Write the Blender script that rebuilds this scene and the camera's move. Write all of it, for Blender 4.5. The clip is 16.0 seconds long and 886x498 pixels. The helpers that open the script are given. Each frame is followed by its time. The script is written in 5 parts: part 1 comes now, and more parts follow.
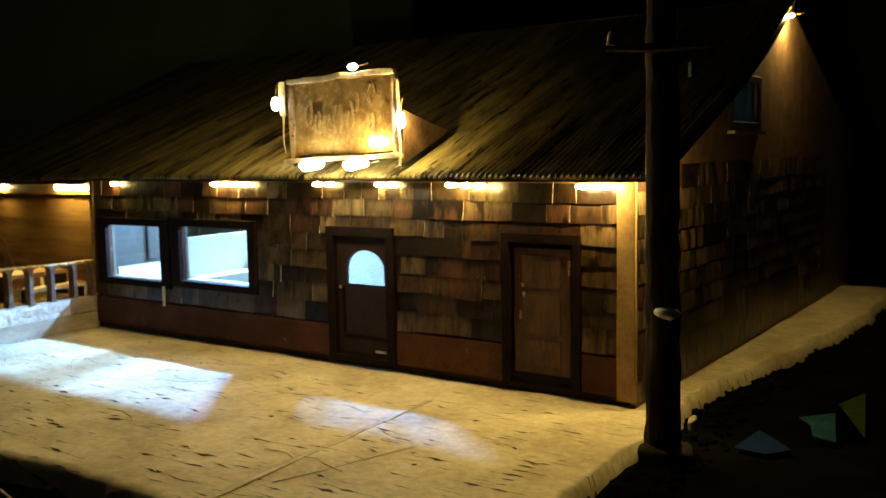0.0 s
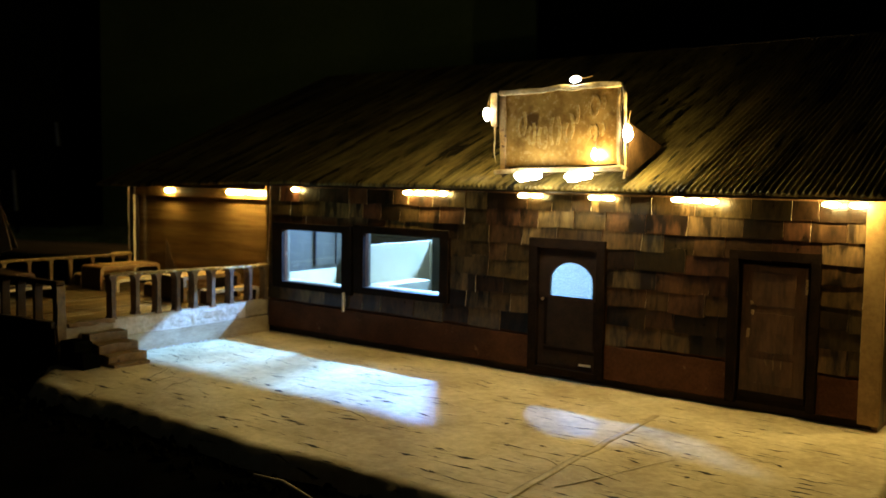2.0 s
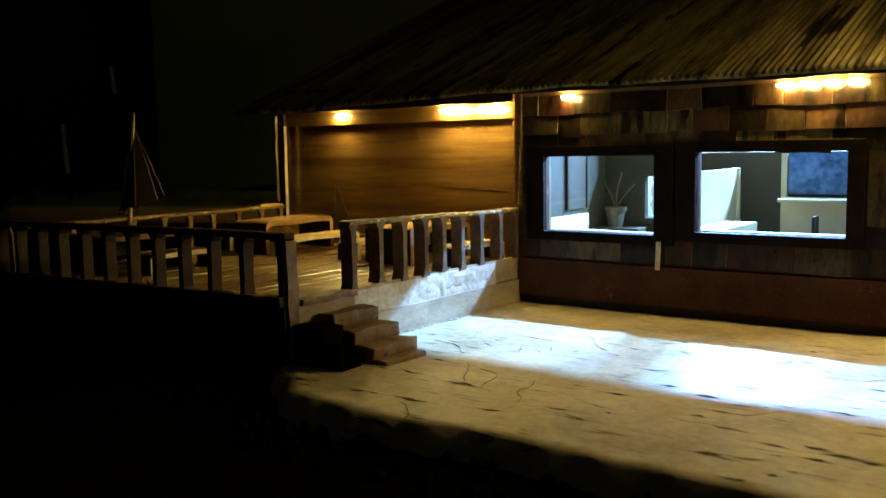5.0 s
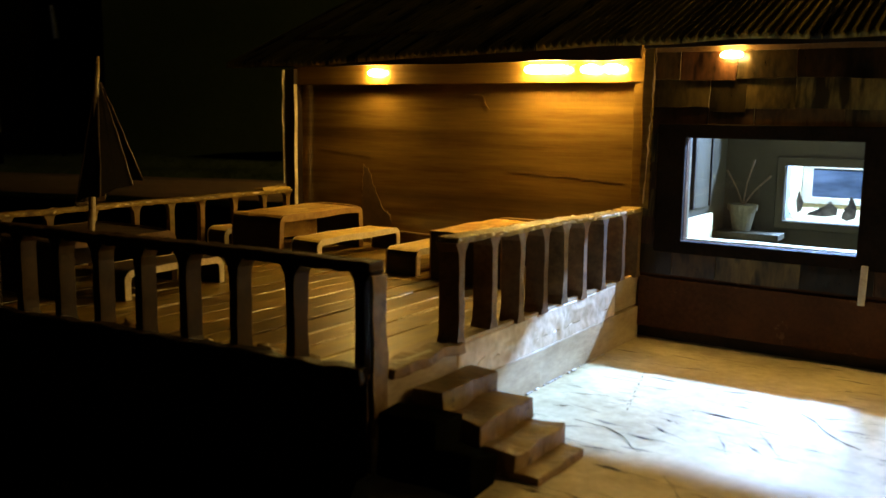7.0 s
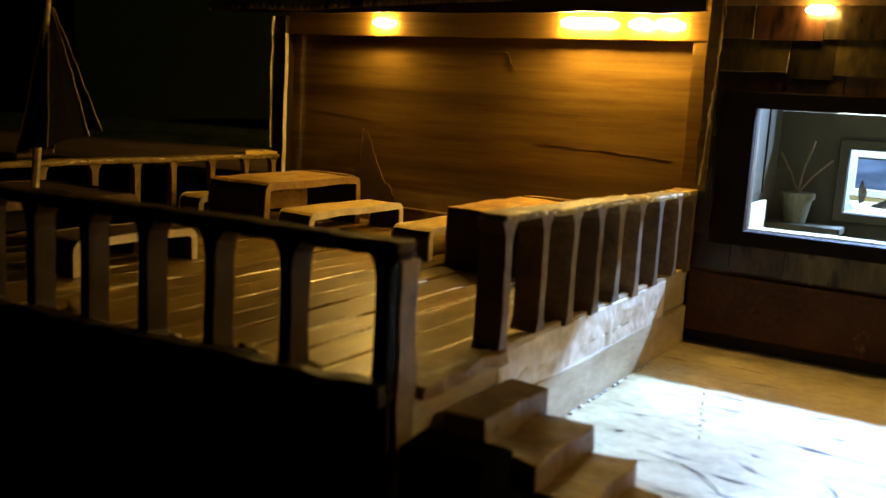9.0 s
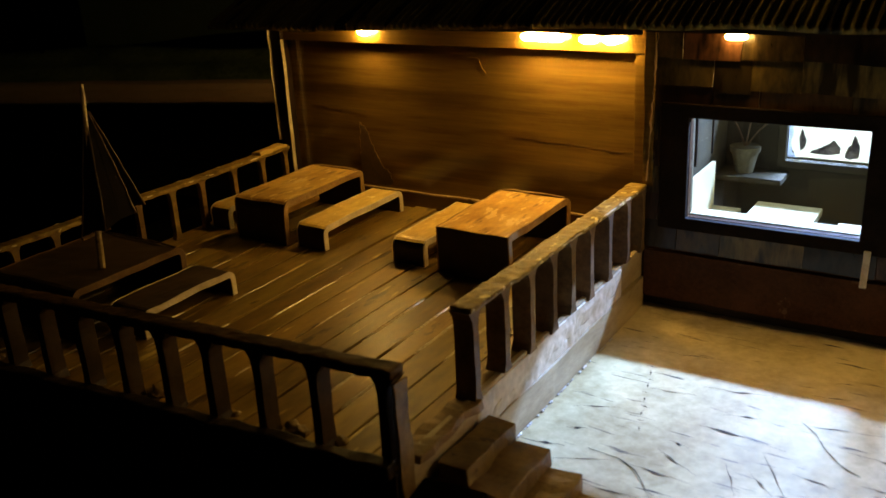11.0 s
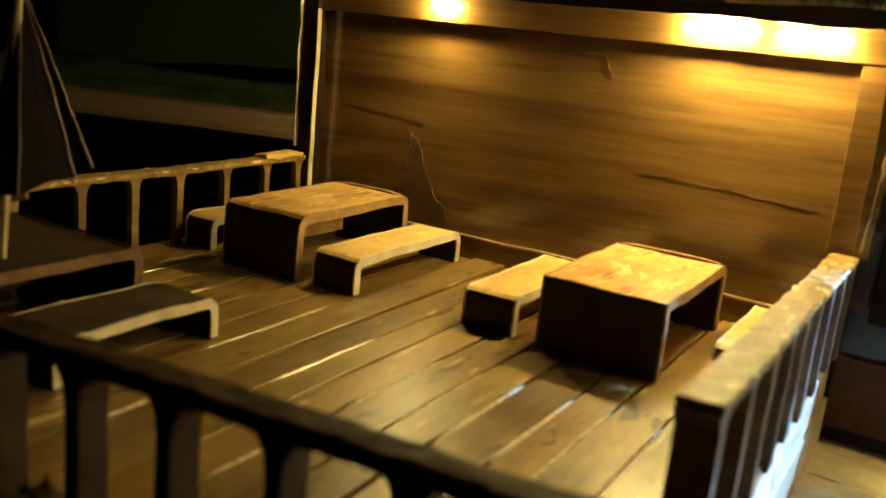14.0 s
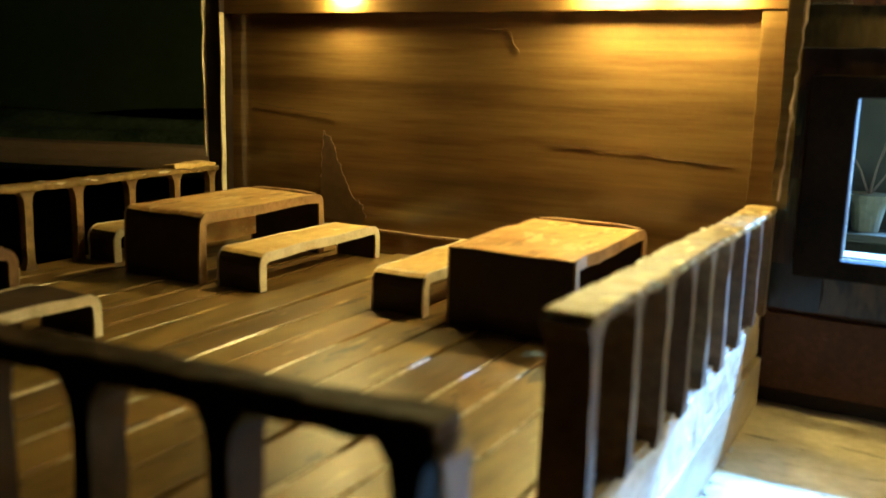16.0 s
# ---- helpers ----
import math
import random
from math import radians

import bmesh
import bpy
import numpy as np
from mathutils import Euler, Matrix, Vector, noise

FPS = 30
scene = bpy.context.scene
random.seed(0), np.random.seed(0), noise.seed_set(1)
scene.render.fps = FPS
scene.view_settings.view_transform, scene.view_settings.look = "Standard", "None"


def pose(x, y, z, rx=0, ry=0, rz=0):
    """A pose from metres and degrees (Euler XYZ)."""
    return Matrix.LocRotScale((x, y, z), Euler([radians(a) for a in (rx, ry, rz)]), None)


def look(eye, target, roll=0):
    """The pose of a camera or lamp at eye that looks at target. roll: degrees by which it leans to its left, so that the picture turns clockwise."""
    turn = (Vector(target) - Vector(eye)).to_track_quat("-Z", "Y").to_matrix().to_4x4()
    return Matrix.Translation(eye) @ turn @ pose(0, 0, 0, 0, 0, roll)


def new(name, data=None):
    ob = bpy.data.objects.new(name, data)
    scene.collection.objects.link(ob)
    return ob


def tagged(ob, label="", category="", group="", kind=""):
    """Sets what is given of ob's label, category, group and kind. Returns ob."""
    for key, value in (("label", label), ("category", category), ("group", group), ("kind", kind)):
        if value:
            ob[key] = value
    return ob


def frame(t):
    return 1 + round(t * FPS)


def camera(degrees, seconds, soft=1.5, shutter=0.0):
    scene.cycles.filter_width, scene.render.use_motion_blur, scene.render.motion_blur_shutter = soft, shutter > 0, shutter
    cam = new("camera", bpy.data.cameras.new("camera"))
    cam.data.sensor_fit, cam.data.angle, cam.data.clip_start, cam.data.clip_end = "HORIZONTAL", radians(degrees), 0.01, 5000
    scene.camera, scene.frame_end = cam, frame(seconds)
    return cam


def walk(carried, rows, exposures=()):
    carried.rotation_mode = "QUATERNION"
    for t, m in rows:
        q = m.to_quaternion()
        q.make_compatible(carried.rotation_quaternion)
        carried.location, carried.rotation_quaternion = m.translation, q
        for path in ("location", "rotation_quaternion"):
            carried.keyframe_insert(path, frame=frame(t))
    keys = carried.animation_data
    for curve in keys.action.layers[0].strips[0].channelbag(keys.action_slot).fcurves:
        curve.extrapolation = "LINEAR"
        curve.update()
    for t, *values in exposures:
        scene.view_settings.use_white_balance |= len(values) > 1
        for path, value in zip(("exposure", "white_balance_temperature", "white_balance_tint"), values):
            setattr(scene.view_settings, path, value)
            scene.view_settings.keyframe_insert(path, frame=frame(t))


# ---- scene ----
cam = camera(51.8, 16.0)
# a phone held close to a small model: the nearest railing falls out of focus
cam.data.dof.use_dof, cam.data.dof.focus_distance, cam.data.dof.aperture_fstop = True, 0.80, 11.0
PATH = [
    (0, (1.294, -0.873, 0.265), (0.151, 0.755, 0.057), -1.1),
    (0.5, (1.244, -0.912, 0.278), (0.102, 0.718, 0.075), -0.8),
    (1, (1.193, -0.953, 0.27), (0.05, 0.675, 0.064), 0.3),
    (1.5, (1.158, -0.981, 0.269), (-0.011, 0.629, 0.069), 0.6),
    (2, (1.131, -0.996, 0.251), (-0.092, 0.579, 0.094), 0.8),
    (2.5, (1.103, -1.015, 0.225), (-0.155, 0.535, 0.107), 0.9),
    (3, (1.078, -1.008, 0.216), (-0.199, 0.528, 0.11), 0.8),
    (3.5, (1.022, -0.993, 0.188), (-0.235, 0.561, 0.093), 1.0),
    (4, (0.893, -0.988, 0.189), (-0.406, 0.531, 0.108), -0.3),
    (4.5, (0.714, -0.961, 0.185), (-0.568, 0.57, 0.077), -1.0),
    (4.7, (0.646, -0.936, 0.177), (-0.599, 0.62, 0.008), -1.4),
    (6.8, (0.298, -0.717, 0.17), (-0.788, 0.935, -0.132), 0.3),
    (7, (0.276, -0.723, 0.181), (-0.807, 0.933, -0.112), 0.7),
    (7.5, (0.238, -0.708, 0.204), (-0.904, 0.907, -0.092), 0.8),
    (8, (0.209, -0.672, 0.178), (-0.882, 0.976, -0.128), 2.1),
    (8.5, (0.19, -0.644, 0.165), (-0.862, 1.026, -0.154), 2.9),
    (8.7, (0.183, -0.638, 0.154), (-0.848, 1.047, -0.154), 3.6),
    (10.8, (0.25, -0.694, 0.318), (-0.777, 0.87, -0.388), -3.0),
    (11, (0.254, -0.699, 0.331), (-0.771, 0.866, -0.376), -3.2),
    (11.5, (0.246, -0.688, 0.374), (-0.796, 0.861, -0.342), -5.2),
    (12, (0.217, -0.67, 0.382), (-0.815, 0.878, -0.353), -5.7),
    (12.5, (0.162, -0.615, 0.336), (-0.84, 0.953, -0.397), -3.0),
    (13, (0.115, -0.592, 0.288), (-0.856, 1.003, -0.429), 0.4),
    (13.5, (0.067, -0.568, 0.235), (-0.898, 1.091, -0.326), 3.8),
    (14, (0.051, -0.541, 0.209), (-0.92, 1.14, -0.271), 5.7),
    (14.5, (0.039, -0.524, 0.192), (-0.953, 1.161, -0.231), 5.8),
    (15, (0.044, -0.52, 0.184), (-0.947, 1.172, -0.208), 4.1),
    (15.5, (0.058, -0.51, 0.171), (-0.907, 1.199, -0.212), 3.0),
    (16, (0.077, -0.508, 0.172), (-0.861, 1.216, -0.209), 1.5),
]
EXPOSURES = [(0, 0.25, 5080, 14), (0.5, 0.02, 5080, 14), (1.5, -0.05, 5080, 14), (2.5, -0.10, 5080, 14), (3.5, -0.07, 5080, 14), (4.0, 0.05, 5300, 14), (4.7, 0.28, 5300, 13), (7, 0.13, 6400, 22), (8.7, 0.10, 6500, 22),
             (11, -0.38, 6700, 28), (12.5, -0.40, 7100, 30), (13, -0.12, 7100, 26), (13.5, 0.50, 6300, 19), (14, 1.00, 5000, 11), (15, 1.08, 4550, 10), (16, 0.92, 4700, 10)]
walk(cam, [(t, look(eye, target, roll)) for t, eye, target, roll in PATH], EXPOSURES)

# ---- world and light ----
world = bpy.data.worlds.new("night")
scene.world = world
world.use_nodes = True
world.node_tree.nodes["Background"].inputs[0].default_value = (0.85, 0.85, 0.62, 1)
world.node_tree.nodes["Background"].inputs[1].default_value = 0.005

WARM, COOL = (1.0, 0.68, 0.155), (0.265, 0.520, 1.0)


def point_lamp(name, place, watts, colour, radius=0.004):
    data = bpy.data.lights.new(name, "POINT")
    data.energy, data.color, data.shadow_soft_size = watts, colour, radius
    ob = new(name, data)
    ob.location = place
    return ob


# a cool white strip of lights inside the house, hung below the ridge
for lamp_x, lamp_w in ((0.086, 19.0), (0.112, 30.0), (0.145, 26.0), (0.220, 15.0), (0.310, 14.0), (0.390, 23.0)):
    point_lamp("room_and_fill_light", (lamp_x, 0.34, 0.370), lamp_w, COOL, 0.010)
# weak fill lamp added over the booths to soften the shade there
point_lamp("room_and_fill_light", (0.262, 0.11, 0.235), 0.45, COOL, 0.012)

# ---- materials ----
MATS = {}


def material(name, dark, light, rough=0.7, coarse=25.0, fine=260.0, stretch=(1, 1, 1), bump=0.3, spec=0.3,
             vary=0.0, speck=None, speck_scale=90.0, speck_at=0.68, streak=None):
    """Painted card or wood: two colours mixed by coarse and fine noise, fine relief, and specks or streaks of a third colour."""
    if name in MATS:
        return MATS[name]
    m = bpy.data.materials.new(name)
    m.use_nodes = True
    t = m.node_tree
    n, l = t.nodes, t.links
    b = n["Principled BSDF"]
    co = n.new("ShaderNodeTexCoord")
    info = n.new("ShaderNodeObjectInfo")
    off = n.new("ShaderNodeVectorMath")
    off.operation = "MULTIPLY_ADD"
    comb = n.new("ShaderNodeCombineXYZ")
    for i in range(3):
        l.new(info.outputs["Random"], comb.inputs[i])
    l.new(comb.outputs[0], off.inputs[0])
    off.inputs[1].default_value = (3.1, 1.7, 2.3) if vary else (0, 0, 0)
    l.new(co.outputs["Object"], off.inputs[2])
    mp = n.new("ShaderNodeMapping")
    mp.inputs["Scale"].default_value = stretch
    l.new(off.outputs[0], mp.inputs["Vector"])

    def noise_at(scale, detail, rough_n=0.6):
        q = n.new("ShaderNodeTexNoise")
        q.inputs["Scale"].default_value, q.inputs["Detail"].default_value, q.inputs["Roughness"].default_value = scale, detail, rough_n
        l.new(mp.outputs[0], q.inputs["Vector"])
        return q.outputs["Fac"]

    big, small = noise_at(coarse, 3), noise_at(fine, 5)
    add = n.new("ShaderNodeMath")
    add.operation = "MULTIPLY_ADD"
    l.new(small, add.inputs[0])
    add.inputs[1].default_value = 0.45
    half = n.new("ShaderNodeMath")
    half.operation = "MULTIPLY"
    half.inputs[1].default_value = 0.75
    l.new(big, half.inputs[0])
    l.new(half.outputs[0], add.inputs[2])
    ramp = n.new("ShaderNodeValToRGB")
    ramp.color_ramp.elements[0].position, ramp.color_ramp.elements[1].position = 0.44, 0.78
    ramp.color_ramp.elements[0].color, ramp.color_ramp.elements[1].color = (*dark, 1), (*light, 1)
    l.new(add.outputs[0], ramp.inputs[0])
    colour = ramp.outputs["Color"]

    def over(colour, fac, rgb):
        mix = n.new("ShaderNodeMix")
        mix.data_type = "RGBA"
        l.new(fac, mix.inputs[0])
        l.new(colour, mix.inputs[6])
        mix.inputs[7].default_value = (*rgb, 1)
        return mix.outputs[2]

    def step(value, at, width=0.04):
        r = n.new("ShaderNodeMapRange")
        r.inputs["From Min"].default_value, r.inputs["From Max"].default_value = at, at + width
        l.new(value, r.inputs["Value"])
        return r.outputs[0]

    if speck:
        colour = over(colour, step(noise_at(speck_scale, 4), speck_at), speck)
    if streak:
        rgb, scale, axis, at, *soft = streak
        m2 = n.new("ShaderNodeMapping")
        m2.inputs["Scale"].default_value = axis
        l.new(off.outputs[0], m2.inputs["Vector"])
        q = n.new("ShaderNodeTexNoise")
        q.inputs["Scale"].default_value, q.inputs["Detail"].default_value = scale, 3
        l.new(m2.outputs[0], q.inputs["Vector"])
        colour = over(colour, step(q.outputs["Fac"], at, soft[0] if soft else 0.07), rgb)
    if vary:
        hsv = n.new("ShaderNodeHueSaturation")
        mr = n.new("ShaderNodeMapRange")
        mr.inputs["To Min"].default_value, mr.inputs["To Max"].default_value = 1 - vary, 1 + vary
        l.new(info.outputs["Random"], mr.inputs["Value"])
        l.new(mr.outputs[0], hsv.inputs["Value"])
        shift = n.new("ShaderNodeMath")
        shift.operation = "PINGPONG"
        shift.inputs[1].default_value = 0.13
        l.new(info.outputs["Random"], shift.inputs[0])
        hue = n.new("ShaderNodeMapRange")
        hue.inputs["From Max"].default_value = 0.13
        hue.inputs["To Min"].default_value, hue.inputs["To Max"].default_value = 0.5 - 0.035 * vary, 0.5 + 0.03 * vary
        l.new(shift.outputs[0], hue.inputs["Value"])
        l.new(hue.outputs[0], hsv.inputs["Hue"])
        l.new(colour, hsv.inputs["Color"])
        colour = hsv.outputs["Color"]
    l.new(colour, b.inputs["Base Color"])
    rr = n.new("ShaderNodeMapRange")
    rr.inputs["To Min"].default_value, rr.inputs["To Max"].default_value = max(0.05, rough - 0.12), min(1, rough + 0.12)
    l.new(small, rr.inputs["Value"])
    l.new(rr.outputs[0], b.inputs["Roughness"])
    b.inputs["Specular IOR Level"].default_value = spec
    if bump:
        bp = n.new("ShaderNodeBump")
        bp.inputs["Strength"].default_value, bp.inputs["Distance"].default_value = bump, 0.0012
        l.new(add.outputs[0], bp.inputs["Height"])
        l.new(bp.outputs[0], b.inputs["Normal"])
    MATS[name] = m
    return m


def glow(name, rgb, strength):
    m = bpy.data.materials.new(name)
    m.use_nodes = True
    b = m.node_tree.nodes["Principled BSDF"]
    b.inputs["Base Color"].default_value = (*rgb, 1)
    b.inputs["Emission Color"].default_value = (*rgb, 1)
    b.inputs["Emission Strength"].default_value = strength
    return m


def glass(name, rough=0.02, tint=(0.95, 0.97, 1.0), cloudy=0.0):
    """Clear plastic film; cloudy: how much of it scatters the light that passes."""
    m = bpy.data.materials.new(name)
    m.use_nodes = True
    t = m.node_tree
    n, l = t.nodes, t.links
    n.remove(n["Principled BSDF"])
    clear, gloss, mix = n.new("ShaderNodeBsdfTransparent"), n.new("ShaderNodeBsdfGlossy"), n.new("ShaderNodeMixShader")
    clear.inputs[0].default_value = (*tint, 1)
    gloss.inputs["Roughness"].default_value = rough
    mix.inputs[0].default_value = 0.04
    l.new(clear.outputs[0], mix.inputs[1])
    l.new(gloss.outputs[0], mix.inputs[2])
    out = mix.outputs[0]
    if cloudy:
        haze, mix2, nz = n.new("ShaderNodeBsdfTranslucent"), n.new("ShaderNodeMixShader"), n.new("ShaderNodeTexNoise")
        nz.inputs["Scale"].default_value, nz.inputs["Detail"].default_value = 45, 4
        mr = n.new("ShaderNodeMapRange")
        mr.inputs["From Min"].default_value, mr.inputs["From Max"].default_value = 0.35, 0.65
        mr.inputs["To Min"].default_value, mr.inputs["To Max"].default_value = cloudy - 0.2, cloudy + 0.15
        l.new(nz.outputs["Fac"], mr.inputs["Value"])
        blot, tone = n.new("ShaderNodeTexNoise"), n.new("ShaderNodeValToRGB")
        blot.inputs["Scale"].default_value, blot.inputs["Detail"].default_value = 62, 4
        tone.color_ramp.elements[0].position, tone.color_ramp.elements[1].position = 0.40, 0.62
        tone.color_ramp.elements[0].color, tone.color_ramp.elements[1].color = (0.42, 0.36, 0.25, 1), (1.0, 0.80, 0.48, 1)
        l.new(blot.outputs["Fac"], tone.inputs[0])
        l.new(tone.outputs[0], haze.inputs[0])
        l.new(mr.outputs[0], mix2.inputs[0])
        l.new(out, mix2.inputs[1])
        l.new(haze.outputs[0], mix2.inputs[2])
        out = mix2.outputs[0]
    l.new(out, n["Material Output"].inputs[0])
    return m


CARD = material("shingle_card", (0.0075, 0.0042, 0.0017), (0.084, 0.045, 0.0130), 0.32, 24, 170, stretch=(1.6, 1, 0.55), bump=0.5, spec=0.40, vary=0.75,
                streak=((0.006, 0.0035, 0.0015), 34, (1.4, 1, 0.45), 0.60))
WORN_CARD = material("worn_shingle_card", (0.018, 0.011, 0.004), (0.175, 0.114, 0.036), 0.36, 30, 150, stretch=(1.8, 1, 0.45), bump=0.5, spec=0.40, vary=0.45,
                     streak=((0.014, 0.008, 0.003), 40, (1.8, 1, 0.35), 0.55))
RIM = material("shingle_rim", (0.10, 0.06, 0.025), (0.34, 0.23, 0.10), 0.6, 60, 400, bump=0.4, vary=0.4)
EDGE = material("cut_card_edge", (0.54, 0.43, 0.27), (0.80, 0.69, 0.50), 0.6, 60, 500, bump=0.5)
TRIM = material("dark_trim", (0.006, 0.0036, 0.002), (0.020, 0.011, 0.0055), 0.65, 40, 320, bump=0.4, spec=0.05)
BASE = material("red_brown_board", (0.048, 0.019, 0.007), (0.105, 0.044, 0.017), 0.55, 18, 300, bump=0.3, spec=0.06,
                speck=(0.14, 0.08, 0.04), speck_scale=70, speck_at=0.66)
DOORM = material("door_paint", (0.016, 0.009, 0.004), (0.038, 0.020, 0.009), 0.55, 40, 300, bump=0.3, spec=0.15)
WORN = material("worn_door_paint", (0.042, 0.021, 0.008), (0.12, 0.060, 0.023), 0.45, 40, 220, stretch=(1.6, 1, 0.4), bump=0.4,
                speck=(0.16, 0.10, 0.045), speck_scale=70, speck_at=0.66)
PANEL = material("varnished_board", (0.094, 0.048, 0.0083), (0.228, 0.133, 0.0220), 0.20, 5, 70, stretch=(0.20, 1, 3.4), bump=0.012, spec=0.85,
                 streak=((0.045, 0.021, 0.0045), 5.0, (0.16, 1, 7), 0.50, 0.25))
CORNER = material("corner_card", (0.25, 0.148, 0.038), (0.45, 0.285, 0.085), 0.45, 30, 260, bump=0.3)
POSTM = material("card_post", (0.10, 0.052, 0.019), (0.22, 0.125, 0.048), 0.5, 40, 300, bump=0.3)
RAILM = material("rail_card", (0.19, 0.115, 0.038), (0.50, 0.345, 0.135), 0.34, 45, 240, bump=0.6, spec=0.6,
                 speck=(0.10, 0.055, 0.022), speck_scale=90, speck_at=0.60)
# shaded copy of the baluster card, for the unlit deck front
SHADED_SLAT = material("shaded_baluster_card", (0.018, 0.009, 0.003), (0.050, 0.027, 0.009), 0.55, 60, 300, bump=0.35, spec=0.25, vary=0.25)
SLAT = material("baluster_card", (0.075, 0.040, 0.018), (0.20, 0.12, 0.055), 0.55, 60, 300, bump=0.35, vary=0.25)
PLANK = material("deck_plank", (0.128, 0.071, 0.011), (0.345, 0.220, 0.038), 0.38, 22, 110, stretch=(1.4, 0.40, 1), bump=0.45, spec=0.45, vary=0.22,
                 speck=(0.085, 0.045, 0.010), speck_scale=42, speck_at=0.615, streak=((0.64, 0.46, 0.14), 60, (1.6, 0.3, 1), 0.65))
GAP = material("deck_underlay", (0.02, 0.012, 0.006), (0.05, 0.03, 0.012), 0.9)
SKIRT = material("deck_skirt_card", (0.27, 0.195, 0.100), (0.48, 0.38, 0.225), 0.50, 25, 260, stretch=(1, 0.5, 1.6), bump=0.4, spec=0.5,
                 speck=(0.24, 0.145, 0.06), speck_scale=60, speck_at=0.68)
TORN = material("torn_paper", (0.44, 0.34, 0.21), (0.70, 0.58, 0.42), 0.42, 40, 160, bump=0.4, spec=0.45)
TABLE = material("table_card", (0.36, 0.175, 0.030), (0.68, 0.43, 0.095), 0.36, 40, 170, stretch=(1.5, 0.6, 1), bump=0.5, spec=0.55, vary=0.10,
                 speck=(0.70, 0.49, 0.19), speck_scale=85, speck_at=0.580, streak=((0.20, 0.092, 0.018), 70, (1.8, 0.5, 1), 0.60))
SIDE_RAIL = material("worn_rail_card", (0.13, 0.075, 0.014), (0.37, 0.245, 0.052), 0.52, 60, 220, stretch=(1, 0.8, 1), bump=0.9, spec=0.28,
                     speck=(0.78, 0.61, 0.25), speck_scale=105, speck_at=0.61, streak=((0.10, 0.052, 0.011), 90, (1, 0.8, 1), 0.66))
TABLE_RIM = material("table_rim_card", (0.22, 0.125, 0.045), (0.42, 0.27, 0.11), 0.5, 60, 300, bump=0.4)
BENCH = material("bench_card", (0.48, 0.28, 0.046), (0.78, 0.56, 0.145), 0.40, 34, 170, stretch=(1.5, 0.6, 1), bump=0.35, spec=0.5, vary=0.10,
                 speck=(0.84, 0.67, 0.29), speck_scale=70, speck_at=0.62)
# near-black: holds the shade on table and bench ends in its colour
TABLE_END = material("dark_shaded_card", (0.013, 0.0075, 0.004), (0.034, 0.018, 0.008), 0.45, 40, 300, bump=0.3)
ROOFM = material("corrugated_card", (0.016, 0.012, 0.003), (0.27, 0.203, 0.049), 0.42, 34, 240, stretch=(1, 0.10, 0.10), bump=0.45, spec=0.10,
                 speck=(0.010, 0.008, 0.003), speck_scale=60, speck_at=0.58)
SIGNM = material("sign_panel_card", (0.19, 0.100, 0.014), (0.46, 0.28, 0.052), 0.25, 24, 160, bump=0.25, spec=0.6,
                 streak=((0.10, 0.050, 0.009), 22, (1, 1, 1), 0.62))
SIGN_EDGE = material("sign_edge_card", (0.30, 0.205, 0.075), (0.66, 0.52, 0.25), 0.5, 60, 260, bump=0.5, spec=0.4)
LETTER = material("sign_letter_card", (0.27, 0.155, 0.027), (0.50, 0.33, 0.075), 0.28, 60, 300, bump=0.3, spec=0.5)
YARD = material("yard_plaster", (0.35, 0.264, 0.113), (0.68, 0.562, 0.305), 0.58, 8, 120, bump=0.5, spec=0.18,
                streak=((0.035, 0.027, 0.018), 30, (0.8, 8.5, 1), 0.645))
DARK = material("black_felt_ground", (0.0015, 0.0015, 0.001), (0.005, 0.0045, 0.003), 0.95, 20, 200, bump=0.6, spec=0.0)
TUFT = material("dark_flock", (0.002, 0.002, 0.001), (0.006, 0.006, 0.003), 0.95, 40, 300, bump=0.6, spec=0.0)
SEAM = material("seam_glue", (0.34, 0.255, 0.11), (0.56, 0.45, 0.235), 0.55, 30, 300, bump=0.5)
INNER = material("white_inner_card", (0.54, 0.415, 0.200), (0.63, 0.49, 0.245), 0.7, 12, 160, bump=0.12)
# pale inner card darkened: the room's shade is put into these two colours
SIDEW = material("shaded_side_card", (0.062, 0.044, 0.018), (0.090, 0.065, 0.027), 0.7, 14, 160, bump=0.12)
SHADED_INNER = material("shaded_inner_card", (0.050, 0.034, 0.012), (0.073, 0.052, 0.019), 0.7, 14, 160, bump=0.12)
CLOTH = material("white_curtain", (0.50, 0.49, 0.46), (0.60, 0.59, 0.55), 0.8, 50, 300, bump=0.3)
POTM = material("pale_clay", (0.095, 0.070, 0.030), (0.17, 0.127, 0.058), 0.7, 60, 300)
BARK = material("pole_bark", (0.012, 0.009, 0.005), (0.060, 0.043, 0.022), 0.85, 40, 220, stretch=(2, 2, 0.5), bump=0.9, spec=0.05)
TWIG = material("twig_bark", (0.13, 0.10, 0.055), (0.30, 0.24, 0.14), 0.8, 40, 220, stretch=(2, 2, 0.5), bump=0.9)
BLUE = material("blue_picture", (0.03, 0.06, 0.11), (0.14, 0.22, 0.33), 0.4, 40, 160)
PARASOL = material("parasol_paper", (0.005, 0.003, 0.002), (0.013, 0.008, 0.004), 0.7, 40, 300, bump=0.3, spec=0.1)
WHITE = material("white_glue", (0.70, 0.66, 0.58), (0.85, 0.81, 0.73), 0.4, 80, 300, bump=0.5)
WIRE = material("copper_wire", (0.20, 0.12, 0.05), (0.34, 0.22, 0.10), 0.35, 80, 400)
GREEN = material("green_room_wall", (0.10, 0.145, 0.045), (0.16, 0.205, 0.070), 0.85, 3, 60, bump=0.1)
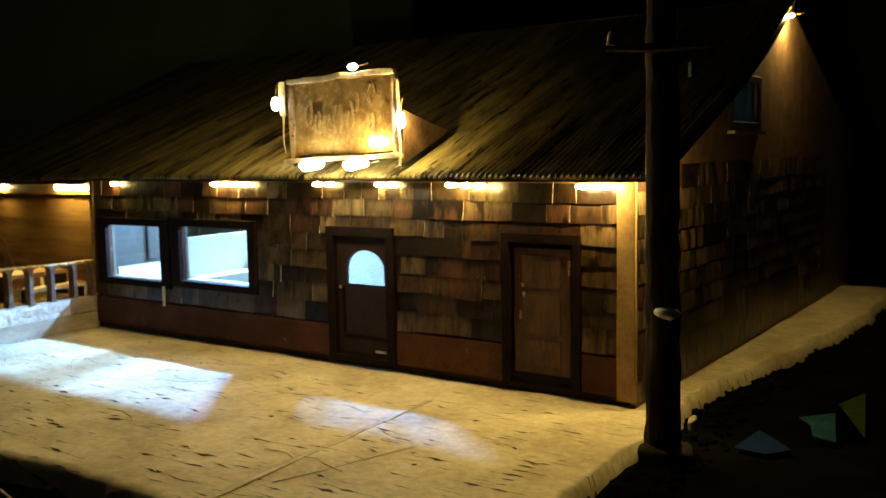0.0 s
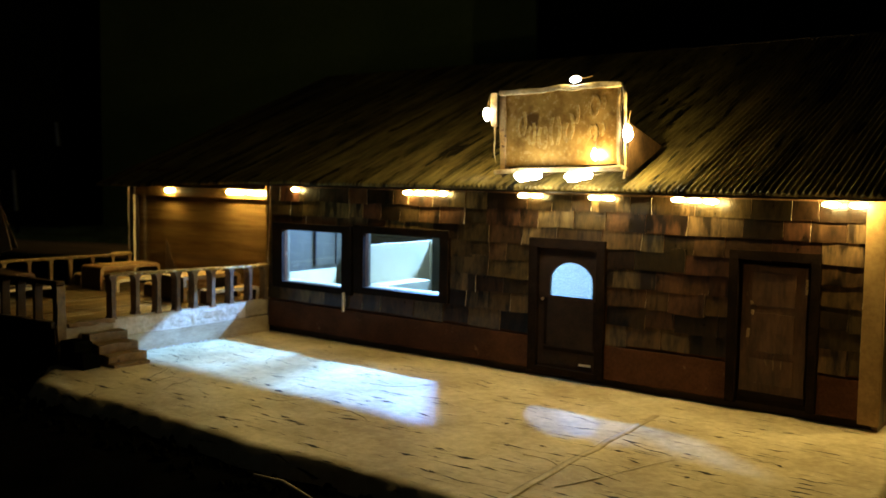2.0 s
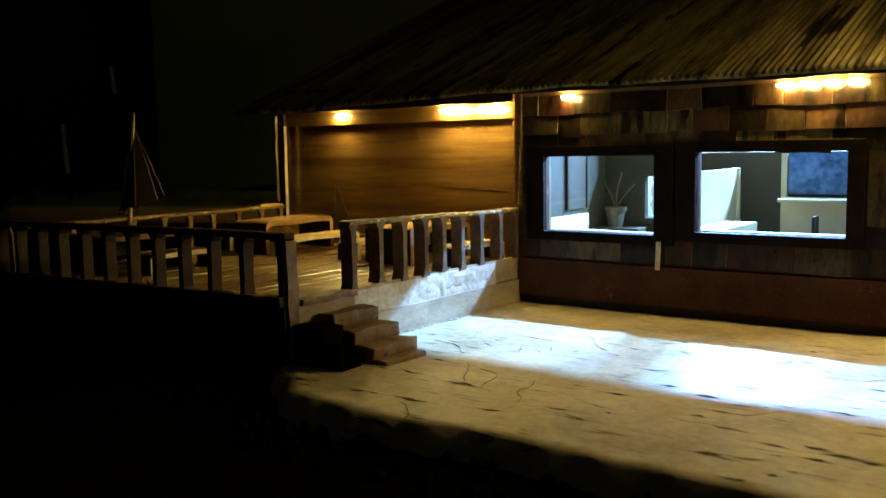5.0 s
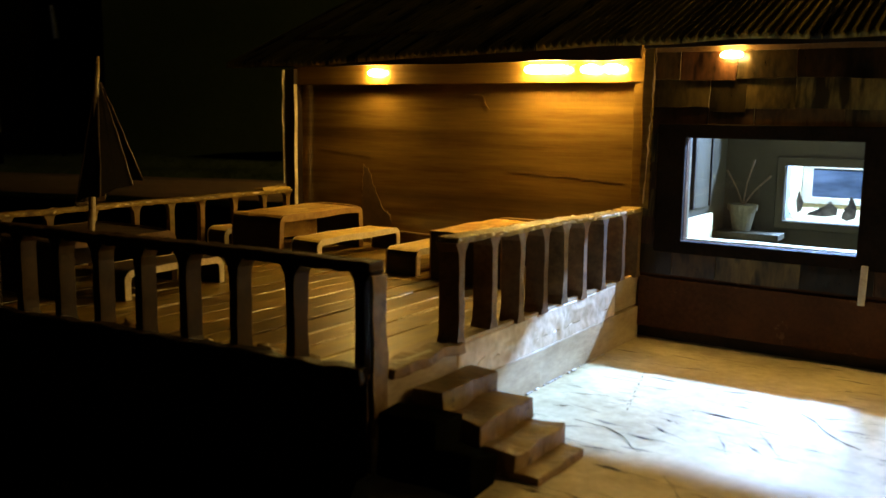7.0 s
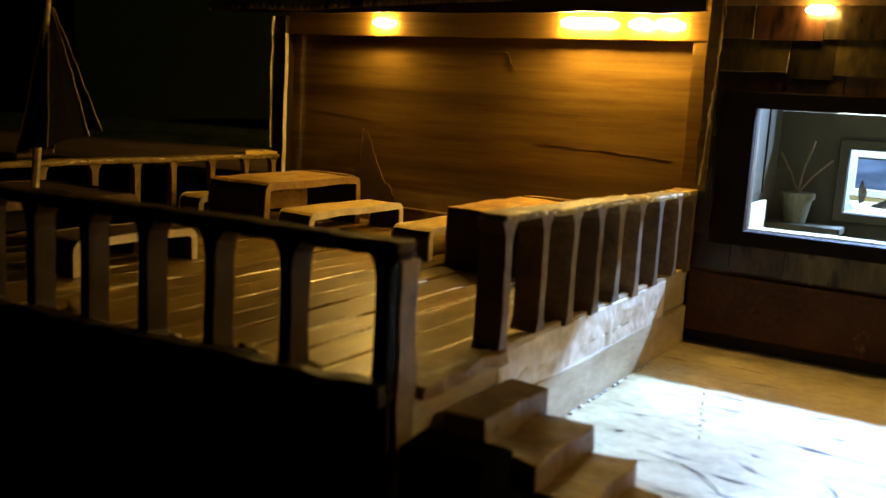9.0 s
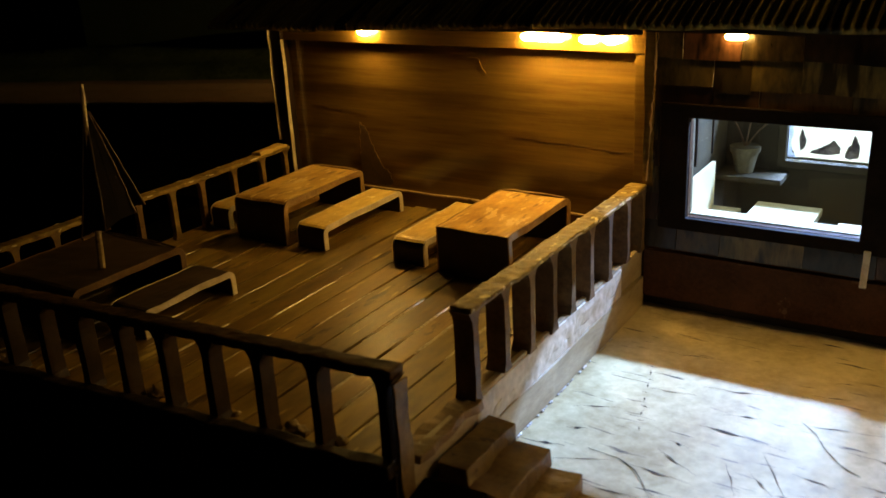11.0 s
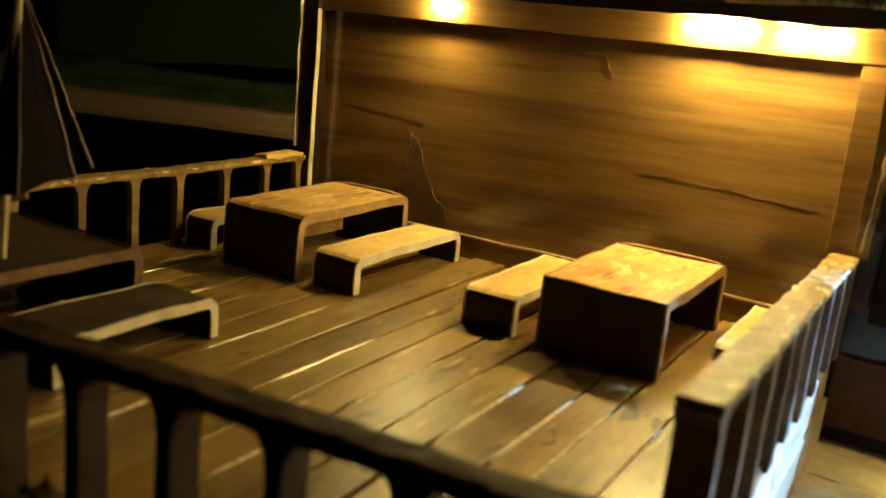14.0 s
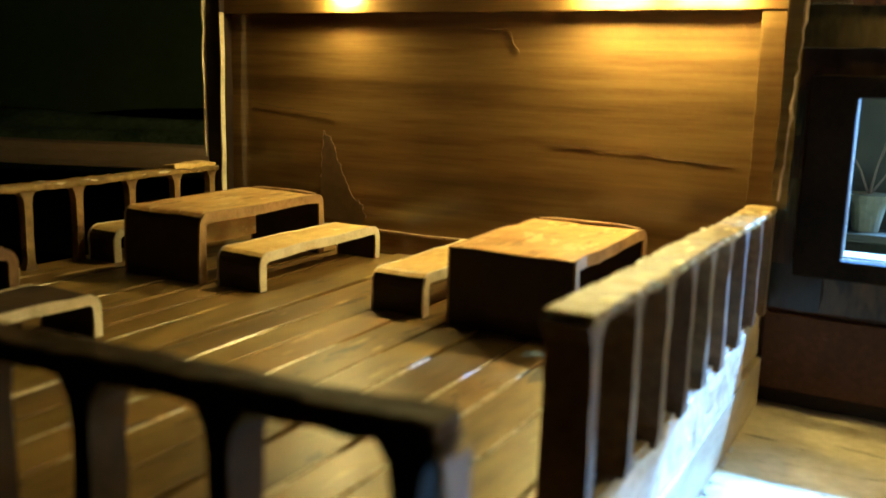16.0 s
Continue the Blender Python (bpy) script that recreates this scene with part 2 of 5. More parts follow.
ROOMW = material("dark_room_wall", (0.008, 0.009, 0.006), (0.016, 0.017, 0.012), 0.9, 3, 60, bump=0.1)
# the front railing's shade is put into this dark colour
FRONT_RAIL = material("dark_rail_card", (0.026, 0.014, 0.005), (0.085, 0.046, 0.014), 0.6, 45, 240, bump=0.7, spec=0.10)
BEAMM = material("tan_beam", (0.55, 0.36, 0.17), (0.72, 0.50, 0.26), 0.6, 5, 80, stretch=(0.4, 1, 2), bump=0.15)
MOSS = material("green_cloth", (0.06, 0.09, 0.03), (0.26, 0.32, 0.13), 0.8, 12, 120, bump=0.4)
BULB = glow("warm_bulb", (1.0, 0.86, 0.60), 60.0)
OCHRE = material("ochre_card", (0.125, 0.072, 0.019), (0.29, 0.180, 0.056), 0.5, 40, 240, bump=0.5, spec=0.35, vary=0.2,
                 speck=(0.09, 0.05, 0.016), speck_scale=70, speck_at=0.62)
PANE = glass("window_film")
FROST = glass("frosted_film", 0.2, (0.98, 0.98, 0.96), 0.25)

# ---- builders ----
RND = random.Random(7)


def thing(name, place, label, category, group="", kind=""):
    ob = new(name)
    ob.empty_display_size = 0.02
    ob.location = place
    return tagged(ob, label, category, group, kind)


def part(name, bm, mat, parent=None, label=""):
    """Links a bmesh built in the world's coordinates as one mesh object, under a thing or a part."""
    me = bpy.data.meshes.new(name)
    bm.to_mesh(me)
    bm.free()
    for x in mat if isinstance(mat, (list, tuple)) else [mat]:
        me.materials.append(x)
    ob = new(name, me)
    if parent:
        ob.parent = parent
        if parent.type == "EMPTY":
            ob.matrix_parent_inverse = Matrix.Translation(-parent.location)
    return tagged(ob, label)


def box(bm, x0, x1, y0, y1, z0, z1, bevel=0.0, rot=None, index=0):
    """A box, bevelled; rot: a matrix that turns it about its own middle."""
    c = Vector(((x0 + x1) / 2, (y0 + y1) / 2, (z0 + z1) / 2))
    m = Matrix.Translation(c) @ (rot or Matrix()) @ Matrix.Diagonal((x1 - x0, y1 - y0, z1 - z0, 1))
    made = bmesh.ops.create_cube(bm, size=1, matrix=m)["verts"]
    faces = {f for v in made for f in v.link_faces}
    for f in faces:
        f.material_index = index
    if bevel:
        edges = {e for v in made for e in v.link_edges}
        r = bmesh.ops.bevel(bm, geom=list(edges), offset=bevel, segments=2, affect="EDGES", profile=0.6)
        for f in r["faces"]:
            f.material_index = index
    return bm


def boxes(*rows, bevel=0.0):
    bm = bmesh.new()
    for r in rows:
        box(bm, *r, bevel=bevel)
    return bm


def rough_up(bm, amount, scale, cuts=0, seed=0.0):
    """Uneven, hand-cut edges: long edges cut up and all corners moved by noise."""
    if cuts:
        longest = max(e.calc_length() for e in bm.edges)
        bmesh.ops.subdivide_edges(bm, edges=[e for e in bm.edges if e.calc_length() > longest * 0.4], cuts=cuts, use_grid_fill=True)
    for v in bm.verts:
        v.co += Vector(noise.noise_vector((v.co + Vector((seed, seed, seed))) * scale)) * amount
    return bm


def tube(bm, points, radii, sides=8):
    """A tapered tube along points."""
    rings = []
    pts = [Vector(p) for p in points]
    for i, p in enumerate(pts):
        d = (pts[min(i + 1, len(pts) - 1)] - pts[max(i - 1, 0)]).normalized()
        side = d.cross(Vector((0.31, 0.94, 0.13)))
        side = (side if side.length > 0.1 else d.cross(Vector((1, 0, 0)))).normalized()
        up = d.cross(side)
        rings.append([bm.verts.new(p + (side * math.cos(a) + up * math.sin(a)) * radii[i]) for a in (2 * math.pi * k / sides for k in range(sides))])
    for a, b in zip(rings, rings[1:]):
        for k in range(sides):
            bm.faces.new((a[k], a[(k + 1) % sides], b[(k + 1) % sides], b[k]))
    bm.faces.new(rings[0][::-1])
    bm.faces.new(rings[-1])
    return bm


def smooth(ob):
    for p in ob.data.polygons:
        p.use_smooth = True
    return ob

# ---- setting: ground, yard, room ----
TABLE_EDGE_X, TABLE_EDGE_Y = -0.64, 0.16
bm = bmesh.new()
bmesh.ops.create_grid(bm, x_segments=60, y_segments=60, size=3.2, matrix=Matrix.Translation((0, 0, -0.02)))
for v in bm.verts:
    v.co.z += 0.004 * noise.noise(v.co * 4)
bmesh.ops.delete(bm, geom=[f for f in bm.faces if f.calc_center_median().x < TABLE_EDGE_X and f.calc_center_median().y < TABLE_EDGE_Y], context="FACES")
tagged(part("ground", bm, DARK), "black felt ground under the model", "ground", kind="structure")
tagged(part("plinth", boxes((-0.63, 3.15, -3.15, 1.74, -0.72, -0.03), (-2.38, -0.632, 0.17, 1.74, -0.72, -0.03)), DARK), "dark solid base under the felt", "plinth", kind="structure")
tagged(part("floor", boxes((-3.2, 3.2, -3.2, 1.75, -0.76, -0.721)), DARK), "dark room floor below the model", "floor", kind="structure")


def yard_front(x):
    return -0.452 + 0.010 * noise.noise((x * 9, 0.3, 0)) + 0.005 * noise.noise((x * 40, 2.3, 0)) + 0.06 * max(0, (0.07 - x) / 0.07)


def yard_right(y):
    return 0.978 - 0.024 * max(0.0, min(1.0, (y + 0.03) / 0.10)) + 0.14 * max(0.0, min(0.5, y - 0.09)) + 0.010 * noise.noise((y * 12, 7.3, 0)) + 0.007 * noise.noise((y * 55, 4.1, 0))


bm = bmesh.new()
NU, NV = 150, 100
rows = []
for j in range(NV + 1):
    row = []
    for i in range(NU + 1):
        v = j / NV
        y0 = -0.45 + 1.45 * v
        x = (yard_right(y0)) * i / NU
        y = yard_front(x) + (1.0 - yard_front(x)) * v
        z = -0.003 + 0.0016 * noise.noise((x * 14, y * 14, 1)) + 0.0006 * noise.noise((x * 90, y * 90, 4))
        if i == NU or j == 0:
            z -= 0.02
        row.append(bm.verts.new((x, y, z)))
    rows.append(row)
for a, b in zip(rows, rows[1:]):
    for i in range(NU):
        bm.faces.new((a[i], a[i + 1], b[i + 1], b[i]))
yard = smooth(tagged(part("yard", bm, YARD), "pale cream plaster yard with dark scratches", "yard", kind="structure"))
bm = tube(bmesh.new(), [(0.7395 - 0.052 * 0.0255 * k + 0.003 * noise.noise((0, k * 0.7, 0)), -0.445 + 0.0255 * k, -0.0025) for k in range(15)], [0.0042] * 15, 8)
for v in bm.verts:
    v.co.z = -0.0026 + (v.co.z + 0.0026) * 0.17
smooth(part("seam", bm, SEAM, yard, "ridge of glue along the board joint"))

for trail in ([(0.800, -0.222), (0.786, -0.262), (0.772, -0.312), (0.751, -0.368)], [(0.686, -0.298), (0.710, -0.296), (0.722, -0.301), (0.731, -0.309)]):
    pts = []
    for (xa, ya), (xb, yb) in zip(trail, trail[1:]):
        pts += [(xa + (xb - xa) * i / 5, ya + (yb - ya) * i / 5 + 0.0015 * noise.noise((i, xa * 40, 2)), -0.0030) for i in range(5)]
    bm = tube(bmesh.new(), pts, [0.0010] * len(pts), 6)
    for v in bm.verts:
        v.co.z = -0.0026 + (v.co.z + 0.0026) * 0.16
    smooth(part("ridge", bm, SEAM, yard, "low ridge in the plaster"))

# flock along the yard's edges
bm = bmesh.new()
for k in range(700):
    if k < 420:
        y = RND.uniform(-0.45, 0.98)
        x = yard_right(y) + RND.uniform(-0.004, 0.05)
    else:
        x = RND.uniform(-0.35, 1.0)
        y = (yard_front(x) if x > 0 else -0.41) - RND.uniform(-0.003, 0.05)
    r, h = RND.uniform(0.002, 0.007), (RND.uniform(0.002, 0.006) if k < 420 else RND.uniform(0.003, 0.007))
    m = Matrix.Translation((x, y, -0.0195 if k < 420 else -0.018)) @ Euler((RND.uniform(-0.5, 0.5), RND.uniform(-0.5, 0.5), RND.uniform(0, 6))).to_matrix().to_4x4() @ Matrix.Diagonal((r, r, h, 1))
    bmesh.ops.create_icosphere(bm, subdivisions=1, radius=1, matrix=m)
tagged(part("flock", bm, TUFT), "ragged dark flock along the yard edge", "grass", kind="stuff")

# walls added round the model, coloured near-black for the dark of the room
tagged(part("wall_north", boxes((-3.2, 3.2, 1.75, 1.80, -0.76, 2.4)), ROOMW), "near-black room wall, coloured for an unlit room", "wall", kind="structure")
tagged(part("wall_west", boxes((-2.45, -2.40, -3.2, 1.75, -0.76, 2.4)), ROOMW), "near-black room wall, coloured for an unlit room", "wall", kind="structure")
tagged(part("wall_east", boxes((3.2, 3.25, -3.2, 1.8, -0.76, 2.4)), ROOMW), "near-black room wall, coloured for an unlit room", "wall", kind="structure")

# ---- the model house ----
EAVE_Y, EAVE_Z, RIDGE_Y, RIDGE_Z = -0.035, 0.238, 0.570, 0.482
SLOPE = (RIDGE_Z - EAVE_Z) / (RIDGE_Y - EAVE_Y)
X0, X1 = -0.41, 0.922
HOUSE_BACK = 1.05


def roof_z(y):
    return EAVE_Z + SLOPE * (y - EAVE_Y) if y < RIDGE_Y else RIDGE_Z - SLOPE * (y - RIDGE_Y)


house = thing("model_house", (0.25, 0.4, 0), "brown card model diner with shingled walls and corrugated roof", "model house")
W1, W2, D1, D2 = (0.0365, 0.1680, 0.0815, 0.1645), (0.2125, 0.356, 0.0865, 0.167), (0.515, 0.600, 0.012, 0.163), (0.772, 0.853, 0.014, 0.170)
T = 0.006
bm = bmesh.new()
TOP = 0.2528
for x0, x1, z0, z1 in ((0, W1[0], 0.006, TOP), (W1[0], W1[1], 0.006, W1[2]), (W1[0], W1[1], W1[3], TOP), (W1[1], W2[0], 0.006, TOP),
                       (W2[0], W2[1], 0.006, W2[2]), (W2[0], W2[1], W2[3], TOP), (W2[1], D1[0], 0.006, TOP), (D1[0], D1[1], D1[3], TOP),
                       (D1[1], D2[0], 0.006, TOP), (D2[0], D2[1], D2[3], TOP), (D2[1], X1 - 0.006, 0.006, TOP)):
    box(bm, x0, x1, 0, T, z0, z1)
bmesh.ops.remove_doubles(bm, verts=bm.verts, dist=0.0001)
front = part("front_wall", bm, BASE, house)

bm = bmesh.new()
GW = (0.300, 0.412, 0.299, 0.351)


def prism(bm, x0, x1, outline):
    a = [bm.verts.new((x0, y, z)) for y, z in outline]
    b = [bm.verts.new((x1, y, z)) for y, z in outline]
    bm.faces.new(a[::-1])
    bm.faces.new(b)
    for i in range(len(a)):
        j = (i + 1) % len(a)
        bm.faces.new((a[i], a[j], b[j], b[i]))


def gable(bm, x0, x1, hole=None, front_y=0.0):
    low = -0.015
    if not hole:
        prism(bm, x0, x1, [(front_y, low), (HOUSE_BACK, low), (HOUSE_BACK, roof_z(HOUSE_BACK) - 0.003), (RIDGE_Y, RIDGE_Z - 0.003), (front_y, roof_z(front_y) - 0.003)])
        return
    a, b, c, d = hole
    prism(bm, x0, x1, [(front_y, low), (a, low), (a, roof_z(a) - 0.003), (front_y, roof_z(front_y) - 0.003)])
    prism(bm, x0, x1, [(a, low), (b, low), (b, c), (a, c)])
    prism(bm, x0, x1, [(a, d), (b, d), (b, roof_z(b) - 0.003), (a, roof_z(a) - 0.003)])
    prism(bm, x0, x1, [(b, low), (HOUSE_BACK, low), (HOUSE_BACK, roof_z(HOUSE_BACK) - 0.003), (RIDGE_Y, RIDGE_Z - 0.003), (b, roof_z(b) - 0.003)])


gable(bm, X1 - T, X1, GW)
gable_side = part("gable_wall", bm, POSTM, house, "brown boarded gable, bare above the shingles")
bm = bmesh.new()
gable(bm, X0, X0 + T, None, 0.028)
part("gable_wall", bm, BASE, house)
part("back_wall", boxes((X0 + T, X1 - T, HOUSE_BACK - T, HOUSE_BACK, -0.015, roof_z(HOUSE_BACK) - 0.004)), BASE, house)


# roof: a corrugated front sheet and a plain back one
def verge_x(s):
    """Where the roof sheet ends over the gable, from eave (0) to ridge (1): the overhang narrows to the top."""
    return 0.957 - 0.026 * max(0.0, (s - 0.45) / 0.55) ** 1.4


def corrugated(bm, x0, x1, pitch, depth):
    n = int((x1 - x0) / pitch * 8)
    ny = 10
    top, low = [], []
    for i in range(n + 1):
        x = x0 + (x1 - x0) * i / n
        w = math.sin(2 * math.pi * (x - x0) / pitch + 1.5 * noise.noise((x * 6, 0, 0)))
        tr, br = [], []
        for j in range(ny + 1):
            s = j / ny
            y = EAVE_Y + (RIDGE_Y - EAVE_Y) * s
            sag = 0.0022 * noise.noise((x * 3, y * 5, 2)) + 0.0015 * noise.noise((x * 17, s * 2, 9))
            edge = 0.004 * noise.noise((x * 5, 3, 3)) if j == 0 else 0
            droop = 0.011 * max(0.0, min(1.0, (0.06 - x) / 0.40)) * (1 - s)
            z = roof_z(y) + sag - droop
            px = x0 + (x - x0) * (verge_x(s) - x0) / (x1 - x0)
            tr.append(bm.verts.new((px, y + edge, z + 0.0036 + depth * w)))
            br.append(bm.verts.new((px, y + edge, z - 0.0012)))
        top.append(tr)
        low.append(br)
    for i in range(n):
        for j in range(ny):
            bm.faces.new((top[i][j], top[i + 1][j], top[i + 1][j + 1], top[i][j + 1]))
            bm.faces.new((low[i][j], low[i][j + 1], low[i + 1][j + 1], low[i + 1][j]))
        bm.faces.new((top[i][0], low[i][0], low[i + 1][0], top[i + 1][0]))
    for a, b in ((top[0], low[0]), (low[n], top[n])):
        for j in range(ny):
            bm.faces.new((a[j], a[j + 1], b[j + 1], b[j]))


bm = bmesh.new()
corrugated(bm, -0.448, 0.957, 0.0072, 0.0016)
smooth(part("roof", bm, ROOFM, house, "dark corrugated card roof sheet"))
bm = bmesh.new()
prism(bm, -0.448, 0.9205, [(RIDGE_Y, RIDGE_Z), (RIDGE_Y, RIDGE_Z + 0.005), (HOUSE_BACK + 0.03, roof_z(HOUSE_BACK + 0.03) + 0.005), (HOUSE_BACK + 0.03, roof_z(HOUSE_BACK + 0.03))])
part("roof", bm, TABLE_END, house, "plain dark card back slope of the roof")

# dark strip under the eave of the deck, and the barge boards along the front verge
bm = boxes((-0.446, -0.004, -0.0070, -0.0045, 0.2270, 0.2405))
part("eave_strip", rough_up(bm, 0.0018, 34, 14), TABLE_END, house, "dark ragged card strip under the eave")
bm = boxes((0.008, 0.955, EAVE_Y + 0.0035, EAVE_Y + 0.0060, 0.2335, 0.2385))
part("eave_strip", rough_up(bm, 0.0016, 34, 24, 3), TABLE_END, house, "dark ragged card strip under the eave")
bm = bmesh.new()
steps_s = [i / 12 for i in range(13)]
rings = []
for u in steps_s:
    y = EAVE_Y + (RIDGE_Y - EAVE_Y) * u
    x, z = verge_x(u) - 0.0008, roof_z(y) - 0.0014 + 0.0010 * noise.noise((y * 20, 4, 4))
    low = z - 0.0105 + 0.0018 * noise.noise((y * 26, 1, 1)) + 0.006 * max(0.0, u - 0.8)
    rings.append([bm.verts.new(p) for p in ((x, y, z), (x, y, low), (x - 0.0022, y, low), (x - 0.0022, y, z))])
for a, b in zip(rings, rings[1:]):
    for k in range(4):
        bm.faces.new((a[k], a[(k + 1) % 4], b[(k + 1) % 4], b[k]))
bm.faces.new(rings[0][::-1])
bm.faces.new(rings[-1])
part("barge_board", bm, TABLE_END, house, "dark barge board under the roof edge")

# boards and trim on the front
for a, b in ((0.002, 0.503), (0.612, 0.766), (0.862, 0.904)):
    bm = boxes((a, b, -0.0042, -0.0002, 0.008, 0.049), bevel=0.0008)
    part("base_board", rough_up(bm, 0.0012, 20, 3, a), BASE, house, "red-brown base board with worn top edge")
bm = boxes((0.0, 0.918, -0.0040, -0.0002, 0.2315, 0.2475))
part("eave_board", rough_up(bm, 0.0014, 45, 12), POSTM, house)
bm = boxes((0.9035, 0.924, -0.006, -0.0002, 0.004, 0.2475), bevel=0.001)
part("corner_post", rough_up(bm, 0.0010, 25, 5), CORNER, house, "tan corner post of bent card")
# dark strip standing for the shade in the gap below the wall
part("sole_gap", boxes((0.0, 0.915, 0.004, 0.008, -0.01, 0.0062)), GAP, house)

def ring(x0, x1, z0, z1, wide, y0, y1, swap=False):
    """One flat frame round an opening in x and z; swap: in y and z instead. wide: left, right, below, above."""
    a, b, c, d = wide
    bm = bmesh.new()
    outer = ((x0 - a, z0 - c), (x1 + b, z0 - c), (x1 + b, z1 + d), (x0 - a, z1 + d))
    inner = ((x0, z0), (x1, z0), (x1, z1), (x0, z1))
    lay = [[bm.verts.new((y, u, w) if swap else (u, y, w)) for u, w in line] for y in (y0, y1) for line in (outer, inner)]
    fo, fi, bo, bi = lay
    for i in range(4):
        j = (i + 1) % 4
        for q in ((fo[i], fo[j], fi[j], fi[i]), (bo[j], bo[i], bi[i], bi[j]), (fo[j], fo[i], bo[i], bo[j]), (fi[i], fi[j], bi[j], bi[i])):
            bm.faces.new(q)
    bmesh.ops.recalc_face_normals(bm, faces=bm.faces)
    bmesh.ops.bevel(bm, geom=list(bm.edges), offset=0.0006, segments=1, affect="EDGES")
    return bm


# window frames with panes
for x0, x1, z0, z1, a, b in ((*W1, 0.014, 0.189), (*W2, 0.1925, 0.371)):
    win = part("window", ring(x0, x1, z0, z1, (x0 - a, b - x1, 0.010, 0.011), -0.0065, -0.0005), TRIM, house, "dark brown window frame")
    rough_y = 0.0025
    pane = part("pane", boxes((x0, x1, rough_y, rough_y + 0.0006, z0, z1)), PANE, win, "clear film pane")
    pane.visible_shadow = False
    bm = boxes((x0 - 0.002, x1 + 0.002, T + 0.0005, 0.022, z0 - 0.006, z0 + 0.001))
    part("sill", rough_up(bm, 0.0006, 60, 4), INNER, win, "white inner sill")
    for u in (x0 - 0.006, x1):
        part("jamb", boxes((u, u + 0.006, T + 0.0005, 0.011, z0, z1)), POTM, win, "pale inner jamb")
part("stick", rough_up(boxes((0.1715, 0.1765, -0.0085, -0.0066, 0.046, 0.0755), bevel=0.0006), 0.001, 30), EDGE, house, "pale loose card strip")


# shingles
def shingle_mesh(w, h, seed, plain=False):
    r = random.Random(seed)
    bm = bmesh.new()
    n = 4
    grid = []
    for z, y, t in ((0.0, -0.0026, 0.0014), (h * 0.5, -0.0018, 0.0012), (h, -0.0009, 0.0010)):
        line = []
        for i in range(n + 1):
            jag = r.uniform(-0.0004, 0.0004) if z == 0 else 0
            side = r.uniform(-0.0007, 0.0007) if i in (0, n) else 0
            bow = r.uniform(-0.0003, 0.0001)
            line.append((Vector((w * i / n + side, y + bow - t / 2, z + jag)), t))
        grid.append(line)
    f = [[bm.verts.new(p) for p, t in line] for line in grid]
    b = [[bm.verts.new(p + Vector((0, t, 0))) for p, t in line] for line in grid]
    for j in range(2):
        for i in range(n):
            bm.faces.new((f[j][i], f[j][i + 1], f[j + 1][i + 1], f[j + 1][i]))
    rim = []
    for i in range(n):
        rim.append((b[0][i], b[0][i + 1], f[0][i + 1], f[0][i]))
        rim.append((f[2][i], f[2][i + 1], b[2][i + 1], b[2][i]))
    for j in range(2):
        rim.append((b[j][0], f[j][0], f[j + 1][0], b[j + 1][0]))
        rim.append((f[j][n], b[j][n], b[j + 1][n], f[j + 1][n]))
    for q in rim:
        bm.faces.new(q).material_index = 1
    me = bpy.data.meshes.new("shingle")
    bm.to_mesh(me)
    bm.free()
    me.materials.append(WORN_CARD if seed % 5 == 1 or (plain and seed % 2) else CARD)
    me.materials.append(CARD if plain else EDGE if seed % 3 == 0 else RIM)
    return me


WIDTHS = (0.028, 0.036, 0.044, 0.052, 0.064)
SHINGLES = {w: [shingle_mesh(w, 0.027, 31 * k + int(w * 1e4)) for k in range(6)] for w in WIDTHS}
PLAIN_SHINGLES = {w: [shingle_mesh(w, 0.027, 31 * k + int(w * 1e4) + 7, True) for k in range(6)] for w in WIDTHS}


def lay_shingles(parent, rows, pieces, base, lift=1.0, meshes=SHINGLES, deep=1.0):
    """Rows of shingles along local x; pieces(z): the stretches free of openings; base: from local x, z to the wall."""
    for k, z in enumerate(rows):
        for a, b in pieces(z):
            x = a
            while x < b - 0.008:
                w = RND.choice(WIDTHS)
                if x + w > b - 0.01:
                    w = b - x
                near = min(WIDTHS, key=lambda q: abs(q - w))
                ob = new("shingle", RND.choice(meshes[near]))
                ob.parent = parent
                tilt = pose(0, 0, 0, lift * RND.uniform(-2.2, 1.2), RND.uniform(-1.6, 1.6), lift * RND.uniform(-1.2, 1.2))
                drop = RND.uniform(-0.0010, 0.0010) - (0.003 if RND.random() < 0.08 else 0)
                ob.matrix_basis = base @ pose(x + 0.0004, RND.uniform(-0.0005, 0.0), z + drop) @ tilt @ Matrix.Diagonal(((w - 0.0008) / near, deep, 1, 1))
                x += w


def front_pieces(z):
    holes = []
    if z < 0.160:
        holes.append((0.5015, 0.6125))
    if 0.060 < z + 0.02 and z < 0.160 and z + 0.012 > 0.075:
        holes.append((0.013, 0.373))
    if z < 0.160:
        holes.append((0.764, 0.862))
    out, x = [], 0.001
    for a, b in sorted(holes):
        if a - x > 0.006:
            out.append((x, a))
        x = max(x, b)
    out.append((x, 0.9035))
    return [(a, b) for a, b in out if b - a > 0.006]


